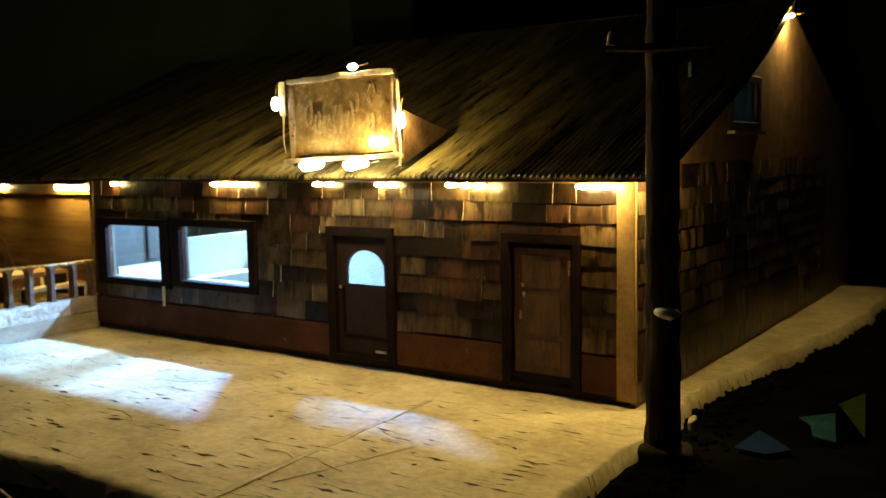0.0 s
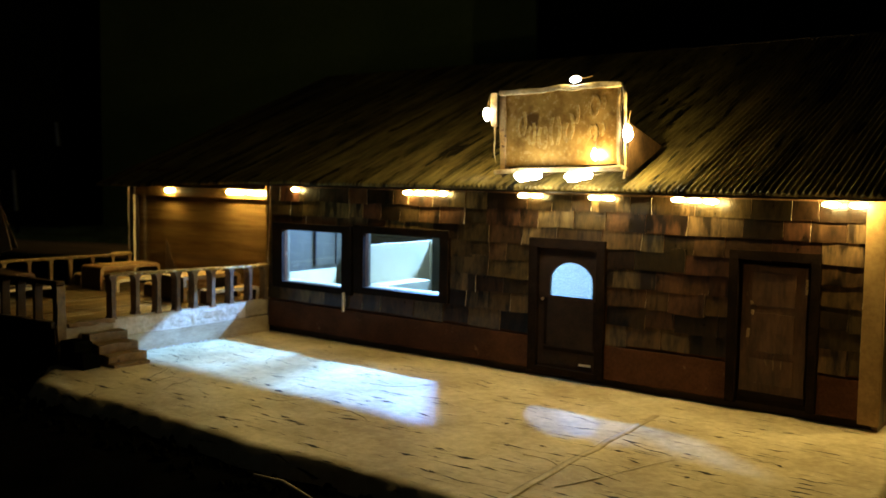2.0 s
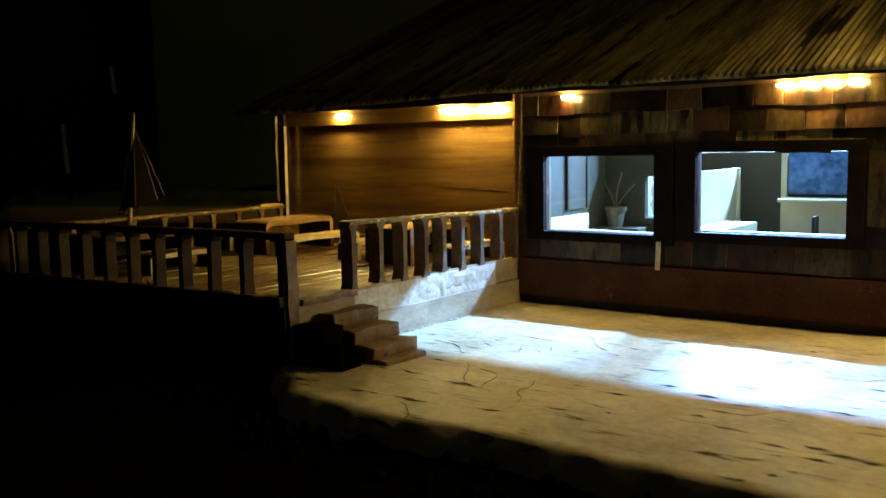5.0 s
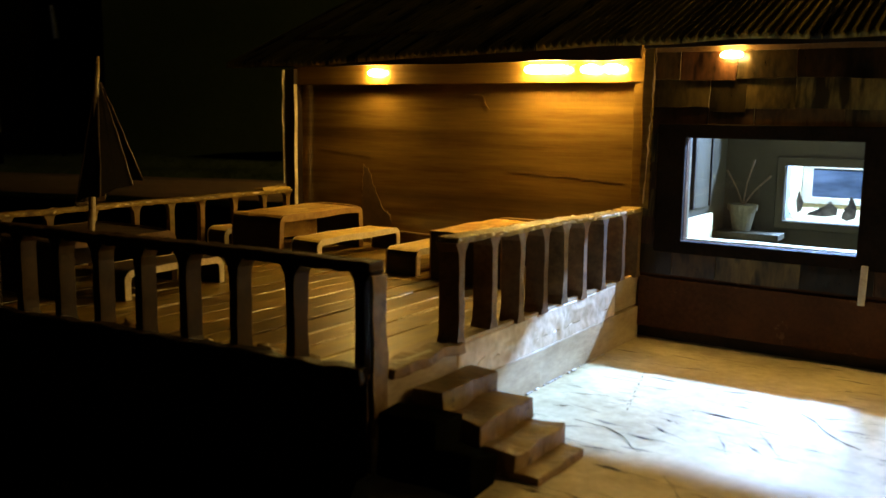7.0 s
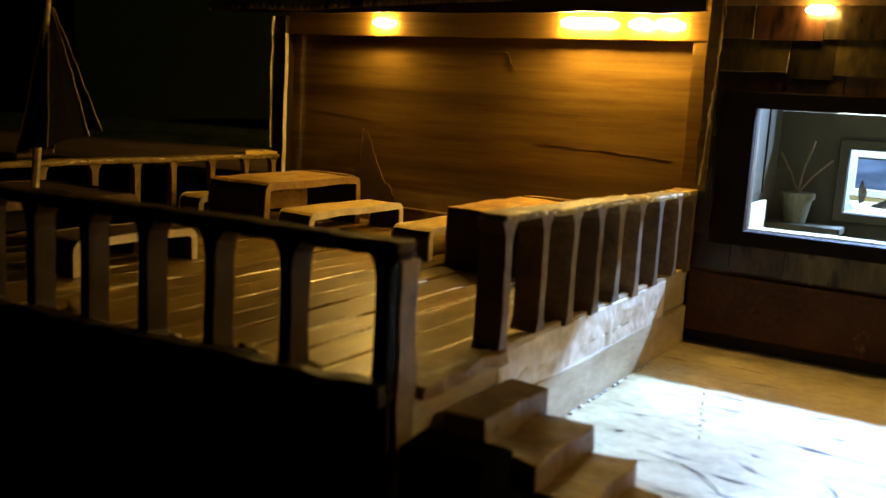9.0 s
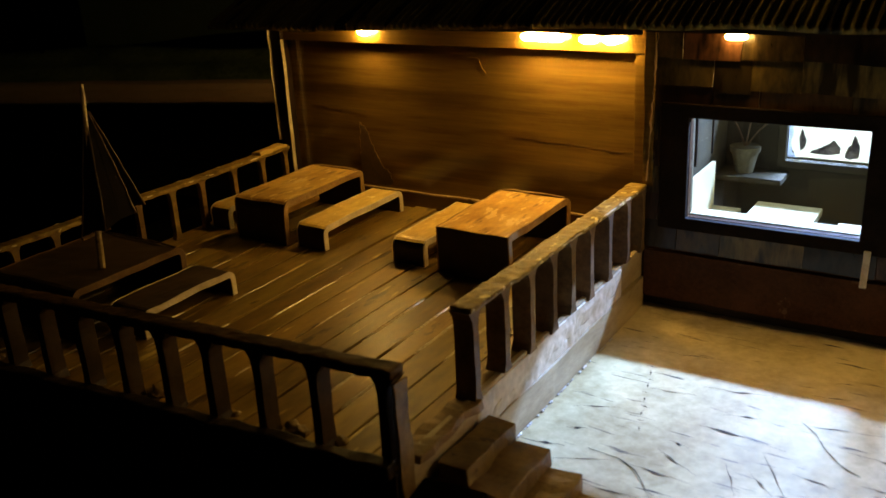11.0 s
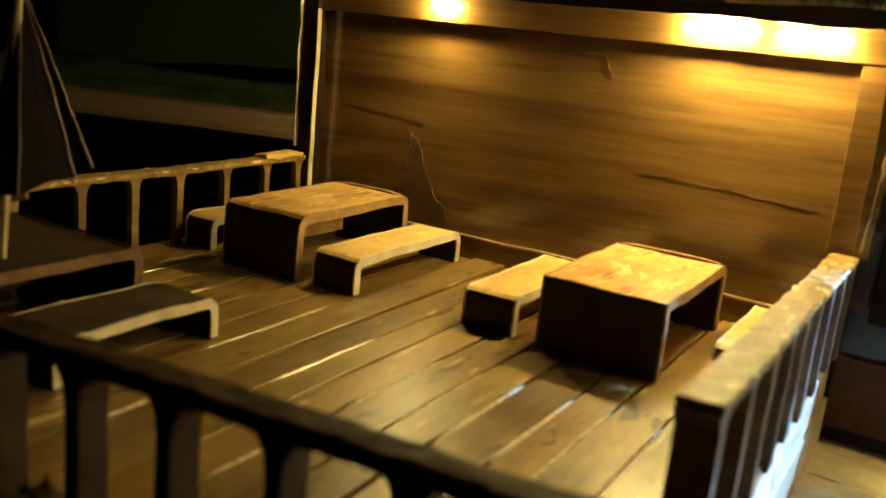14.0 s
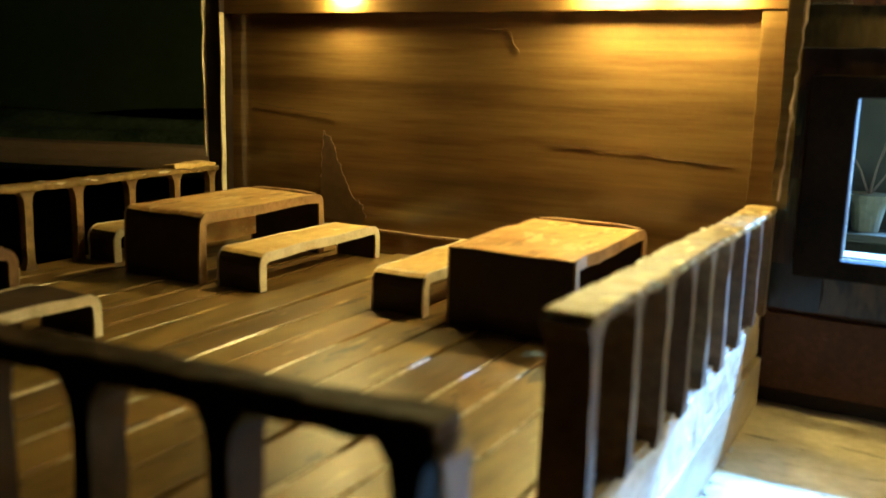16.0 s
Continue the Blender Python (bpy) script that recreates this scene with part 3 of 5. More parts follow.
# door with an arched light
def door(parent):
    x0, x1, z0, z1 = D1
    cx, hw, sill, spring, rise = 0.5615, 0.0305, 0.1035, 0.122, 0.0245
    y0, y1 = -0.0005, 0.0040
    bm = bmesh.new()
    box(bm, x0, x1, y0, y1, z0, sill)
    box(bm, x0, cx - hw, y0, y1, sill, z1)
    box(bm, cx + hw, x1, y0, y1, sill, z1)
    n = 14
    for i in range(n):
        a, b = math.pi * (1 - i / n), math.pi * (1 - (i + 1) / n)
        xa, xb = cx + hw * math.cos(a), cx + hw * math.cos(b)
        za, zb = spring + rise * math.sin(a), spring + rise * math.sin(b)
        vs = [bm.verts.new(p) for p in ((xa, y0, za), (xb, y0, zb), (xb, y0, z1), (xa, y0, z1), (xa, y1, za), (xb, y1, zb), (xb, y1, z1), (xa, y1, z1))]
        for q in ((0, 1, 2, 3), (7, 6, 5, 4), (0, 4, 5, 1), (3, 2, 6, 7)):
            bm.faces.new([vs[k] for k in q])
    bmesh.ops.remove_doubles(bm, verts=bm.verts, dist=0.0001)
    d = part("door", bm, DOORM, parent, "dark brown door with arched frosted light")
    bm = boxes((cx - hw - 0.002, cx + hw + 0.002, 0.0042, 0.0048, sill - 0.002, spring + rise + 0.002))
    part("pane", bm, FROST, d, "frosted arched film pane")
    bm = boxes((0.503, 0.515, -0.0075, -0.0005, 0.006, 0.176), (0.600, 0.611, -0.0075, -0.0005, 0.006, 0.176), (0.515, 0.600, -0.0075, -0.0005, 0.164, 0.176))
    bmesh.ops.remove_doubles(bm, verts=bm.verts, dist=0.0001)
    part("casing", rough_up(bm, 0.0006, 40), TRIM, d)
    part("panel", boxes((0.524, 0.5275, -0.0018, -0.0006, 0.040, 0.100), (0.5945, 0.598, -0.0018, -0.0006, 0.040, 0.100), (0.524, 0.598, -0.0018, -0.0006, 0.033, 0.0375)), TRIM, d, "raised panel strips")
    part("threshold", boxes((0.512, 0.606, -0.008, -0.0006, 0.004, 0.0118), bevel=0.0008), TRIM, d)
    part("kick_plate", boxes((0.576, 0.592, -0.0022, -0.0006, 0.0180, 0.0205)), WHITE, d, "pale scuffed strip")
    k = bmesh.new()
    bmesh.ops.create_uvsphere(k, u_segments=10, v_segments=6, radius=0.0022, matrix=Matrix.Translation((0.522, -0.0026, 0.098)))
    smooth(part("knob", k, RAILM, d))


door(house)

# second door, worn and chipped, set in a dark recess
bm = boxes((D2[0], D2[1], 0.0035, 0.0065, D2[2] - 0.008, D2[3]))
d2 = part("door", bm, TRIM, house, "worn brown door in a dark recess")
board = part("leaf", rough_up(boxes((0.7775, 0.8480, -0.0008, 0.0030, 0.018, 0.160), bevel=0.0009), 0.0012, 40, 6, 2), WORN, d2, "worn red-brown painted door leaf")
for z0, z1 in ((0.030, 0.058), (0.066, 0.108), (0.116, 0.152)):
    part("panel", rough_up(boxes((0.7895, 0.8360, -0.0020, -0.0009, z0, z1), bevel=0.0005), 0.0012, 50, 3, z0), WORN, d2)
part("rail", rough_up(boxes((0.776, 0.850, -0.0030, -0.0009, 0.0130, 0.0200), bevel=0.0008), 0.0010, 40, 3), TRIM, d2)
bm = boxes((0.764, 0.774, -0.0065, -0.0005, 0.006, 0.176), (0.852, 0.861, -0.0065, -0.0005, 0.006, 0.176), (0.774, 0.852, -0.0065, -0.0005, 0.166, 0.176))
bmesh.ops.remove_doubles(bm, verts=bm.verts, dist=0.0001)
part("casing", rough_up(bm, 0.001, 30), TRIM, d2)
for x, z, s, h in ((0.7895, 0.118, 0.003, 0.004), (0.7905, 0.108, 0.003, 0.005), (0.7865, 0.085, 0.003, 0.010), (0.8475, 0.140, 0.003, 0.016)):
    part("chip", rough_up(boxes((x - s / 2, x + s / 2, -0.0030, -0.0006, z - h / 2, z + h / 2), bevel=0.0004), 0.001, 90, 0, x), RAILM, d2, "pale torn paper chip")

# gable window
gw = part("window", ring(GW[0], GW[1], GW[2], GW[3], (0.01, 0.01, 0.012, 0.01), X1 + 0.0002, X1 + 0.004, True), TRIM, house, "small gable window with dark frame")
part("pane", boxes((X1 - 0.003, X1 - 0.0024, GW[0], GW[1], GW[2], GW[3])), glass("dusty_film", 0.2, (0.30, 0.40, 0.38), 0.10), gw, "dusty greenish pane")
part("curtain", rough_up(boxes((X1 - 0.012, X1 - 0.010, 0.385, 0.412, GW[2] - 0.002, GW[3] + 0.003)), 0.001, 60, 4), CLOTH, gw, "white strip of curtain")
# card added behind the pane to block the bright room
part("lining", boxes((X1 - 0.034, X1 - 0.030, GW[0] - 0.06, GW[1] - 0.027, GW[2] - 0.06, GW[3] + 0.02)), BLUE, gw, "added dark teal card that hides the lit room")
part("sill", boxes((X1 + 0.0002, X1 + 0.010, GW[0] - 0.012, GW[1] + 0.012, GW[2] - 0.016, GW[2] - 0.012)), POSTM, gw)

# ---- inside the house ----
part("inner_floor", boxes((0.012, X1 - 0.008, T + 0.0005, 0.40, 0.008, 0.012)), SHADED_INNER, house)
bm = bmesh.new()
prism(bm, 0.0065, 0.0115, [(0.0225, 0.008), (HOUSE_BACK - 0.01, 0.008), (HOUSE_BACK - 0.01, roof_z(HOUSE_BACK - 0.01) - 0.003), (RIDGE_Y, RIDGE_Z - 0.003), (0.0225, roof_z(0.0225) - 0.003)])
part("partition", bm, SIDEW, house, "inner side wall, shade put in its colour")
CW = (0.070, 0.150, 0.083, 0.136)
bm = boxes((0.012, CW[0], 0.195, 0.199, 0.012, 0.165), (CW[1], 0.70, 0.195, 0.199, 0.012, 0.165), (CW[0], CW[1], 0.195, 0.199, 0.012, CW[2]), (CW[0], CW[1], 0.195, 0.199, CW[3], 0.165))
# unseen upper piece added to keep lamp light off side wall and pot
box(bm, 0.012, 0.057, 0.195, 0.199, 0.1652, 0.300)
part("partition", bm, SHADED_INNER, house, "inner back wall with a window, shade put in its colour")
part("partition", boxes((0.186, 0.192, 0.024, 0.176, 0.012, 0.146)), INNER, house, "white booth partition")
inner_window = part("window", ring(CW[0], CW[1], CW[2], CW[3], (0.008,) * 4, 0.191, 0.1945), SHADED_INNER, house, "inner window frame in the wall's shaded colour")
def roughened(outline, q=0.0011, n=4):
    """The outline with points added between its corners and pushed about."""
    pts = []
    for (xa, za), (xb, zb) in zip(outline, outline[1:]):
        for i in range(n):
            px, pz = xa + (xb - xa) * i / n, za + (zb - za) * i / n
            k = q if i else 0.0
            pts.append((px + k * noise.noise((px * 300, pz * 300, 2)), pz + k * noise.noise((px * 300, pz * 300, 8))))
    return pts + [outline[-1]]


def torn(outline, y, thick, mat, parent, label):
    """A flat torn scrap standing in x and z, its edges roughened, filled from its middle."""
    pts = roughened(outline + outline[:1])[:-1]
    cx, cz = sum(p[0] for p in pts) / len(pts), sum(p[1] for p in pts) / len(pts)
    bm = bmesh.new()
    mid = bm.verts.new((cx, y - 0.0008, cz))
    rim = [bm.verts.new((px, y + 0.0008 * noise.noise((px * 90, pz * 90, 5)), pz)) for px, pz in pts]
    for a, b in zip(rim, rim[1:] + rim[:1]):
        bm.faces.new((mid, a, b))
    bmesh.ops.solidify(bm, geom=list(bm.faces), thickness=thick)
    part("torn_film", bm, mat, parent, label)


def torn_border(edge, x, y, mat, parent, label):
    """A strip of paper with one straight side at x and one torn side."""
    bm = bmesh.new()
    rows = [(bm.verts.new((x, y, pz)), bm.verts.new((px, y + 0.0010 * noise.noise((px * 90, pz * 90, 5)), pz))) for px, pz in roughened(edge, 0.0018)]
    for a, b in zip(rows, rows[1:]):
        bm.faces.new((a[0], a[1], b[1], b[0]))
    bmesh.ops.solidify(bm, geom=list(bm.faces), thickness=0.0007)
    part("torn_film", bm, mat, parent, label)


SHARD = material("brown_torn_film", (0.07, 0.052, 0.034), (0.21, 0.165, 0.11), 0.5, 60, 240, bump=0.4)
for outline in ([(0.0800, 0.0900), (0.0785, 0.1010), (0.0805, 0.1120), (0.0830, 0.1060), (0.0855, 0.1000), (0.0835, 0.0925)],
                [(0.0670, 0.0870), (0.0670, 0.0995), (0.0705, 0.0925), (0.0755, 0.0880), (0.0740, 0.0850)],
                [(0.0880, 0.0890), (0.0940, 0.0920), (0.1000, 0.0960), (0.1060, 0.0990), (0.1095, 0.1030), (0.1125, 0.1000), (0.1165, 0.0960), (0.1160, 0.0900), (0.1040, 0.0880)],
                [(0.1205, 0.0870), (0.1225, 0.0970), (0.1250, 0.0990), (0.1275, 0.1090), (0.1300, 0.1060), (0.1330, 0.0980), (0.1325, 0.0880), (0.1260, 0.0850)]):
    torn(outline, 0.2050, 0.0006, SHARD, inner_window, "brown torn scrap of film")
torn_border([(0.0800, 0.084), (0.0735, 0.0885), (0.0715, 0.098), (0.0740, 0.108), (0.0720, 0.118), (0.0755, 0.128), (0.0740, 0.137)], CW[0] - 0.001, 0.2020, CLOTH, inner_window, "white torn paper round the inner window")
torn_border([(0.1425, 0.084), (0.1420, 0.096), (0.1455, 0.108), (0.1430, 0.122), (0.1460, 0.137)], CW[1] + 0.001, 0.2020, CLOTH, inner_window, "white torn paper round the inner window")
far_picture = part("picture", ring(0.041, 0.130, 0.0855, 0.120, (0.0120, 0.0120, 0.0085, 0.0085), 0.4655, 0.4675), material("beige_frame_card", (0.20, 0.150, 0.078), (0.30, 0.235, 0.135), 0.6, 40, 200), house, "dark blue picture in a beige frame beyond the inner window")
part("canvas", boxes((0.041, 0.130, 0.4666, 0.4676, 0.0855, 0.120)), material("dark_sea_picture", (0.004, 0.006, 0.008), (0.040, 0.046, 0.050), 0.4, 30, 90, stretch=(0.5, 1, 1.6)), far_picture)
part("partition", boxes((0.012, 0.45, 0.468, 0.472, 0.012, 0.300)), INNER, house, "white far inner wall")

picture = thing("picture", (0.29, 0.19, 0.13), "blue painted picture on a grey wall", "picture")
part("canvas", boxes((0.247, 0.335, 0.1915, 0.1945, 0.1165, 0.164)), BLUE, picture)
part("frame", boxes((0.2395, 0.246, 0.1885, 0.1945, 0.012, 0.164)), INNER, picture, "white upright trim")

counter = thing("counter", (0.29, 0.17, 0.012), "white card counter against the back wall", "counter")
part("top", boxes((0.247, 0.345, 0.150, 0.190, 0.109, 0.113), bevel=0.0008), INNER, counter)
part("body", boxes((0.250, 0.340, 0.155, 0.188, 0.012, 0.109)), INNER, counter)
stool = thing("chair", (0.302, 0.132, 0.012), "small dark card chair by the counter", "chair")
part("seat", boxes((0.292, 0.310, 0.122, 0.142, 0.068, 0.072), bevel=0.0005), TABLE_END, stool)
part("backrest", boxes((0.292, 0.2945, 0.122, 0.142, 0.0725, 0.096), bevel=0.0005), TABLE_END, stool)
for lx, ly in ((0.293, 0.123), (0.307, 0.123), (0.293, 0.139), (0.307, 0.139)):
    part("leg", boxes((lx, lx + 0.002, ly, ly + 0.002, 0.012, 0.068)), TABLE_END, stool)

side_board = thing("wall_panel", (0.013, 0.115, 0.10), "grey wood-grain panel with dark edges on the side wall", "wall panel")
part("board", boxes((0.0118, 0.0136, 0.092, 0.138, 0.098, 0.200)), SIDEW, side_board)
part("strip", boxes((0.0118, 0.0150, 0.0885, 0.092, 0.098, 0.200)), TABLE_END, side_board)
part("strip", boxes((0.0118, 0.0150, 0.138, 0.140, 0.098, 0.200)), TABLE_END, side_board)
part("partition_cap", rough_up(boxes((0.1845, 0.1955, 0.1765, 0.181, 0.012, 0.147), bevel=0.0015), 0.0008, 60, 3), INNER, house, "white rolled end of the booth partition")


def block_seat(x0, x1, y0, y1, top, back=None):
    s = thing("booth_bench", ((x0 + x1) / 2, (y0 + y1) / 2, 0.012), "plain white card booth bench by a window", "bench", "booth benches")
    part("seat", boxes((x0, x1, y0, y1, 0.012, top), bevel=0.001), INNER, s)
    if back:
        part("backrest", boxes((x0 - 0.004, x0, y0, y1, 0.012, back), bevel=0.0008), INNER, s)


block_seat(0.020, 0.046, 0.026, 0.134, 0.049, 0.092)
block_seat(0.137, 0.165, 0.026, 0.100, 0.058)
block_seat(0.1935, 0.232, 0.026, 0.130, 0.088)
table = thing("booth_table", (0.088, 0.08, 0.012), "white card booth table by the window", "table")
part("top", boxes((0.060, 0.117, 0.026, 0.137, 0.050, 0.057), bevel=0.0008), INNER, table)
part("leg", boxes((0.080, 0.098, 0.040, 0.120, 0.012, 0.050)), INNER, table)
shelf = thing("wall_shelf", (0.04, 0.18, 0.068), "pale card shelf on the back wall", "shelf")
part("board", boxes((0.012, 0.074, 0.160, 0.1945, 0.066, 0.0715), bevel=0.0006), SHADED_INNER, shelf)
pot = thing("potted_plant", (0.035, 0.178, 0.0715), "pale clay pot with bare thin twigs", "plant")
bm = bmesh.new()
for z0, z1, r0, r1 in ((0.0716, 0.092, 0.0085, 0.0125), (0.092, 0.0975, 0.0142, 0.0145)):
    bmesh.ops.create_cone(bm, segments=18, radius1=r0, radius2=r1, depth=z1 - z0, cap_ends=True, matrix=Matrix.Translation((0.035, 0.178, (z0 + z1) / 2)))
part("pot", bm, POTM, pot)
for dx, dy, h in ((-0.017, 0.0, 0.034), (0.010, -0.004, 0.045), (0.024, 0.004, 0.030)):
    bm = tube(bmesh.new(), [(0.035, 0.178, 0.096), (0.035 + dx * 0.4, 0.178 + dy, 0.096 + h * 0.5), (0.035 + dx, 0.178 + dy, 0.096 + h)], [0.0009, 0.0007, 0.0011], 5)
    part("twig", bm, POSTM, pot)

# ---- roof sign ----
sign = thing("roof_sign", (0.557, -0.03, 0.25), "brown card sign board with raised lettering on the roof edge", "sign")
tilt = pose(0.557, -0.033, 0.312) @ pose(0, 0, 0, 0, -1.6, 0)


def at_sign(bm, cuts=0, amount=0.0008, seed=0.0):
    rough_up(bm, amount, 45, cuts, seed)
    bm.transform(tilt)
    return bm


part("panel", at_sign(boxes((-0.0750, 0.0800, -0.001, 0.003, -0.045, 0.045)), 3), SIGNM, sign, "glossy brown sign panel")
part("frame", at_sign(boxes((-0.084, 0.085, -0.005, 0.004, 0.0440, 0.0505), bevel=0.0015), 10, 0.0034), SIGN_EDGE, sign, "pale torn card top edge")
part("frame", at_sign(boxes((-0.083, -0.0752, -0.004, 0.004, -0.047, 0.0435), bevel=0.001), 8, 0.0026, 2), RAILM, sign)
part("frame", at_sign(boxes((0.0802, 0.0840, -0.004, 0.004, -0.047, 0.0435), bevel=0.001), 8, 0.0022, 4), RAILM, sign)
part("ledge", at_sign(boxes((-0.086, 0.090, -0.014, 0.006, -0.053, -0.0475), bevel=0.0015), 8, 0.0026, 6), SIGN_EDGE, sign, "pale ledge under the sign")
part("cheek", rough_up(boxes((0.4620, 0.4715, -0.040, -0.038, 0.316, 0.359), bevel=0.0008), 0.0026, 35, 5), SIGN_EDGE, sign, "folded card flap")
part("strip", tube(bmesh.new(), [(0.4700, -0.041, 0.318), (0.4712, -0.043, 0.300), (0.4695, -0.042, 0.284), (0.4720, -0.041, 0.270)], [0.0016, 0.0009, 0.0011, 0.0004], 5), SIGN_EDGE, sign, "thin hanging paper strip")
# right brace gets a darker colour in place of weaker light
bm = bmesh.new()
prism(bm, 0.648, 0.6505, [(-0.030, 0.255), (-0.030, 0.316), (0.062, 0.292)])
part("cheek", bm, FRONT_RAIL, sign, "triangular side brace")
bm = bmesh.new()
prism(bm, 0.474, 0.4765, [(-0.030, 0.252), (-0.030, 0.350), (0.110, 0.312)])
part("cheek", bm, TABLE_END, sign, "triangular side brace")
pts = [(0.6430, -0.034, 0.358), (0.6465, -0.036, 0.350), (0.6475, -0.036, 0.330), (0.6470, -0.035, 0.300), (0.6480, -0.034, 0.270), (0.6470, -0.034, 0.252)]
part("post", rough_up(tube(bmesh.new(), pts, [0.0026, 0.0024, 0.0017, 0.0018, 0.0014, 0.0016], 6), 0.0012, 60), SIGN_EDGE, sign, "thin upright post")


def stroke(points, r):
    """One flat, slightly raised bar of the lettering, in the sign's own plane."""
    bm = bmesh.new()
    pts = [Vector((x, 0, z)) for x, z in points]
    rows = []
    for i, p in enumerate(pts):
        d = (pts[min(i + 1, len(pts) - 1)] - pts[max(i - 1, 0)]).normalized()
        side = Vector((-d.z, 0, d.x)) * r * (0.8 if i in (0, len(pts) - 1) else 1 + 0.15 * noise.noise(p * 300))
        rows.append([bm.verts.new(p + side + Vector((0, y, 0))) for y in (-0.0005, -0.0024)] + [bm.verts.new(p - side + Vector((0, y, 0))) for y in (-0.0024, -0.0005)])
    for a, b in zip(rows, rows[1:]):
        for k in range(3):
            bm.faces.new((a[k], a[k + 1], b[k + 1], b[k]))
    bm.faces.new(rows[0][::-1])
    bm.faces.new(rows[-1])
    bm.transform(tilt)
    part("lettering", bm, LETTER, sign, "raised card lettering bar")


# worn, illegible lettering: plain bent bars
for cx, cz, h, bow, r in ((-0.055, 0.004, 0.026, -0.005, 0.0020), (-0.047, 0.008, 0.030, 0.003, 0.0021), (-0.040, -0.007, 0.022, -0.004, 0.0020), (-0.033, -0.006, 0.028, 0.002, 0.0021), (-0.025, -0.010, 0.024, -0.003, 0.0024),
                          (-0.017, -0.011, 0.028, 0.002, 0.0024), (-0.008, -0.003, 0.034, -0.003, 0.0022), (0.002, -0.003, 0.034, 0.003, 0.0022), (0.012, -0.006, 0.022, -0.004, 0.0022), (0.020, 0.001, 0.032, 0.004, 0.0020), (0.028, 0.015, 0.022, 0.002, 0.0018),
                          (0.046, 0.024, 0.022, -0.005, 0.0020), (0.054, 0.024, 0.022, 0.004, 0.0021), (0.063, 0.026, 0.015, 0.002, 0.0018), (0.045, -0.006, 0.014, -0.003, 0.0018), (0.052, -0.008, 0.018, 0.003, 0.0019), (0.061, -0.004, 0.016, 0.003, 0.0018)):
    stroke([(cx + bow * math.sin(math.pi * i / 6) - 0.5 * bow + 0.0012 * (i / 6 - 0.5), cz + h * (i / 6 - 0.5)) for i in range(7)], r)


# ---- string lights ----
def string_light(place, watts, axis="x", glow_at=(0, -0.0016, -0.0046), size=1.0, long=1.0, wire=True, group="string lights"):
    s = thing("string_light", place, "tiny warm glowing bulb on thin copper wire", "light bulb", group)
    c = Vector(place)
    bm = bmesh.new()
    m = Matrix.Translation(c) @ (pose(0, 0, 0, 0, 90, 0) if axis == "x" else Matrix()) @ Matrix.Diagonal((0.0024 * size, 0.0026 * size, 0.0046 * size * long, 1))
    bmesh.ops.create_uvsphere(bm, u_segments=14, v_segments=10, radius=1, matrix=m)
    smooth(part("bulb", rough_up(bm, 0.0006 * size, 230, 0, c.x), BULB, s))
    if wire:
        d = Vector((1, 0, 0)) if axis == "x" else Vector((0, 0, 1))
        bm = tube(bmesh.new(), [c + d * 0.0044 * size * long, c + d * (0.0044 * size * long + 0.006) + Vector((0, 0.002, 0.001)), c + d * (0.0044 * size * long + 0.013) + Vector((0, 0.005, 0.003))], [0.0006] * 3, 5)
        part("wire", bm, WIRE, s)
    point_lamp("string_light_glow", c + Vector(glow_at), watts, WARM, 0.0024)


BULB_STRENGTH = {}


def eave_light(place, watts, half=0.0088, radius=0.0034):
    """A long fairy-light bulb lying along the eave, which sheds all its light itself."""
    s = thing("string_light", place, "tiny warm glowing bulb on thin copper wire", "light bulb", "string lights")
    c = Vector(place)
    strength = round(watts / (0.94e-3 * (half / 0.0088) * (radius / 0.0034)) / 10) * 10
    if strength not in BULB_STRENGTH:
        BULB_STRENGTH[strength] = glow("warm_eave_bulb", WARM, strength)
    bm = bmesh.new()
    bmesh.ops.create_uvsphere(bm, u_segments=10, v_segments=8, radius=1, matrix=Matrix.Translation(c) @ pose(0, 0, 0, 0, 90, 0) @ Matrix.Diagonal((radius, radius, half, 1)))
    smooth(part("bulb", rough_up(bm, 0.0007, 200, 0, c.x), BULB_STRENGTH[strength], s))
    bm = tube(bmesh.new(), [c + Vector((half * 0.9, 0, 0.001)), c + Vector((half + 0.003, 0.001, 0.003)), c + Vector((half + 0.007, 0.002, 0.004))], [0.0005] * 3, 5)
    part("wire", bm, WIRE, s)


SIGN_W = 0.36
# along the front: where a run of bulbs begins and ends, how many, and the light of the whole run
for a, b, n, w in ((0.070, 0.0701, 1, 0.12), (0.300, 0.362, 4, 0.50), (0.494, 0.514, 2, 0.17), (0.596, 0.614, 2, 0.17), (0.707, 0.745, 3, 0.40), (0.872, 0.898, 2, 0.66)):
    for k in range(n):
        eave_light((a + (b - a) * k / max(1, n - 1), -0.0086 if a < 0.7 else -0.0175, 0.2285 + 0.0012 * noise.noise((a * 70, k, 3))), w / n, 0.0088, 0.0030)
for a, b, n, w in ((-0.2865, -0.2864, 1, 0.50), (-0.109, -0.085, 3, 0.96), (-0.055, -0.034, 2, 0.62)):
    for k in range(n):
        eave_light((a + (b - a) * k / max(1, n - 1), 0.0106 if a < -0.2 else 0.0088, 0.2205 + 0.0010 * noise.noise((a * 70, k, 5))), w / n, 0.0088, 0.0038)
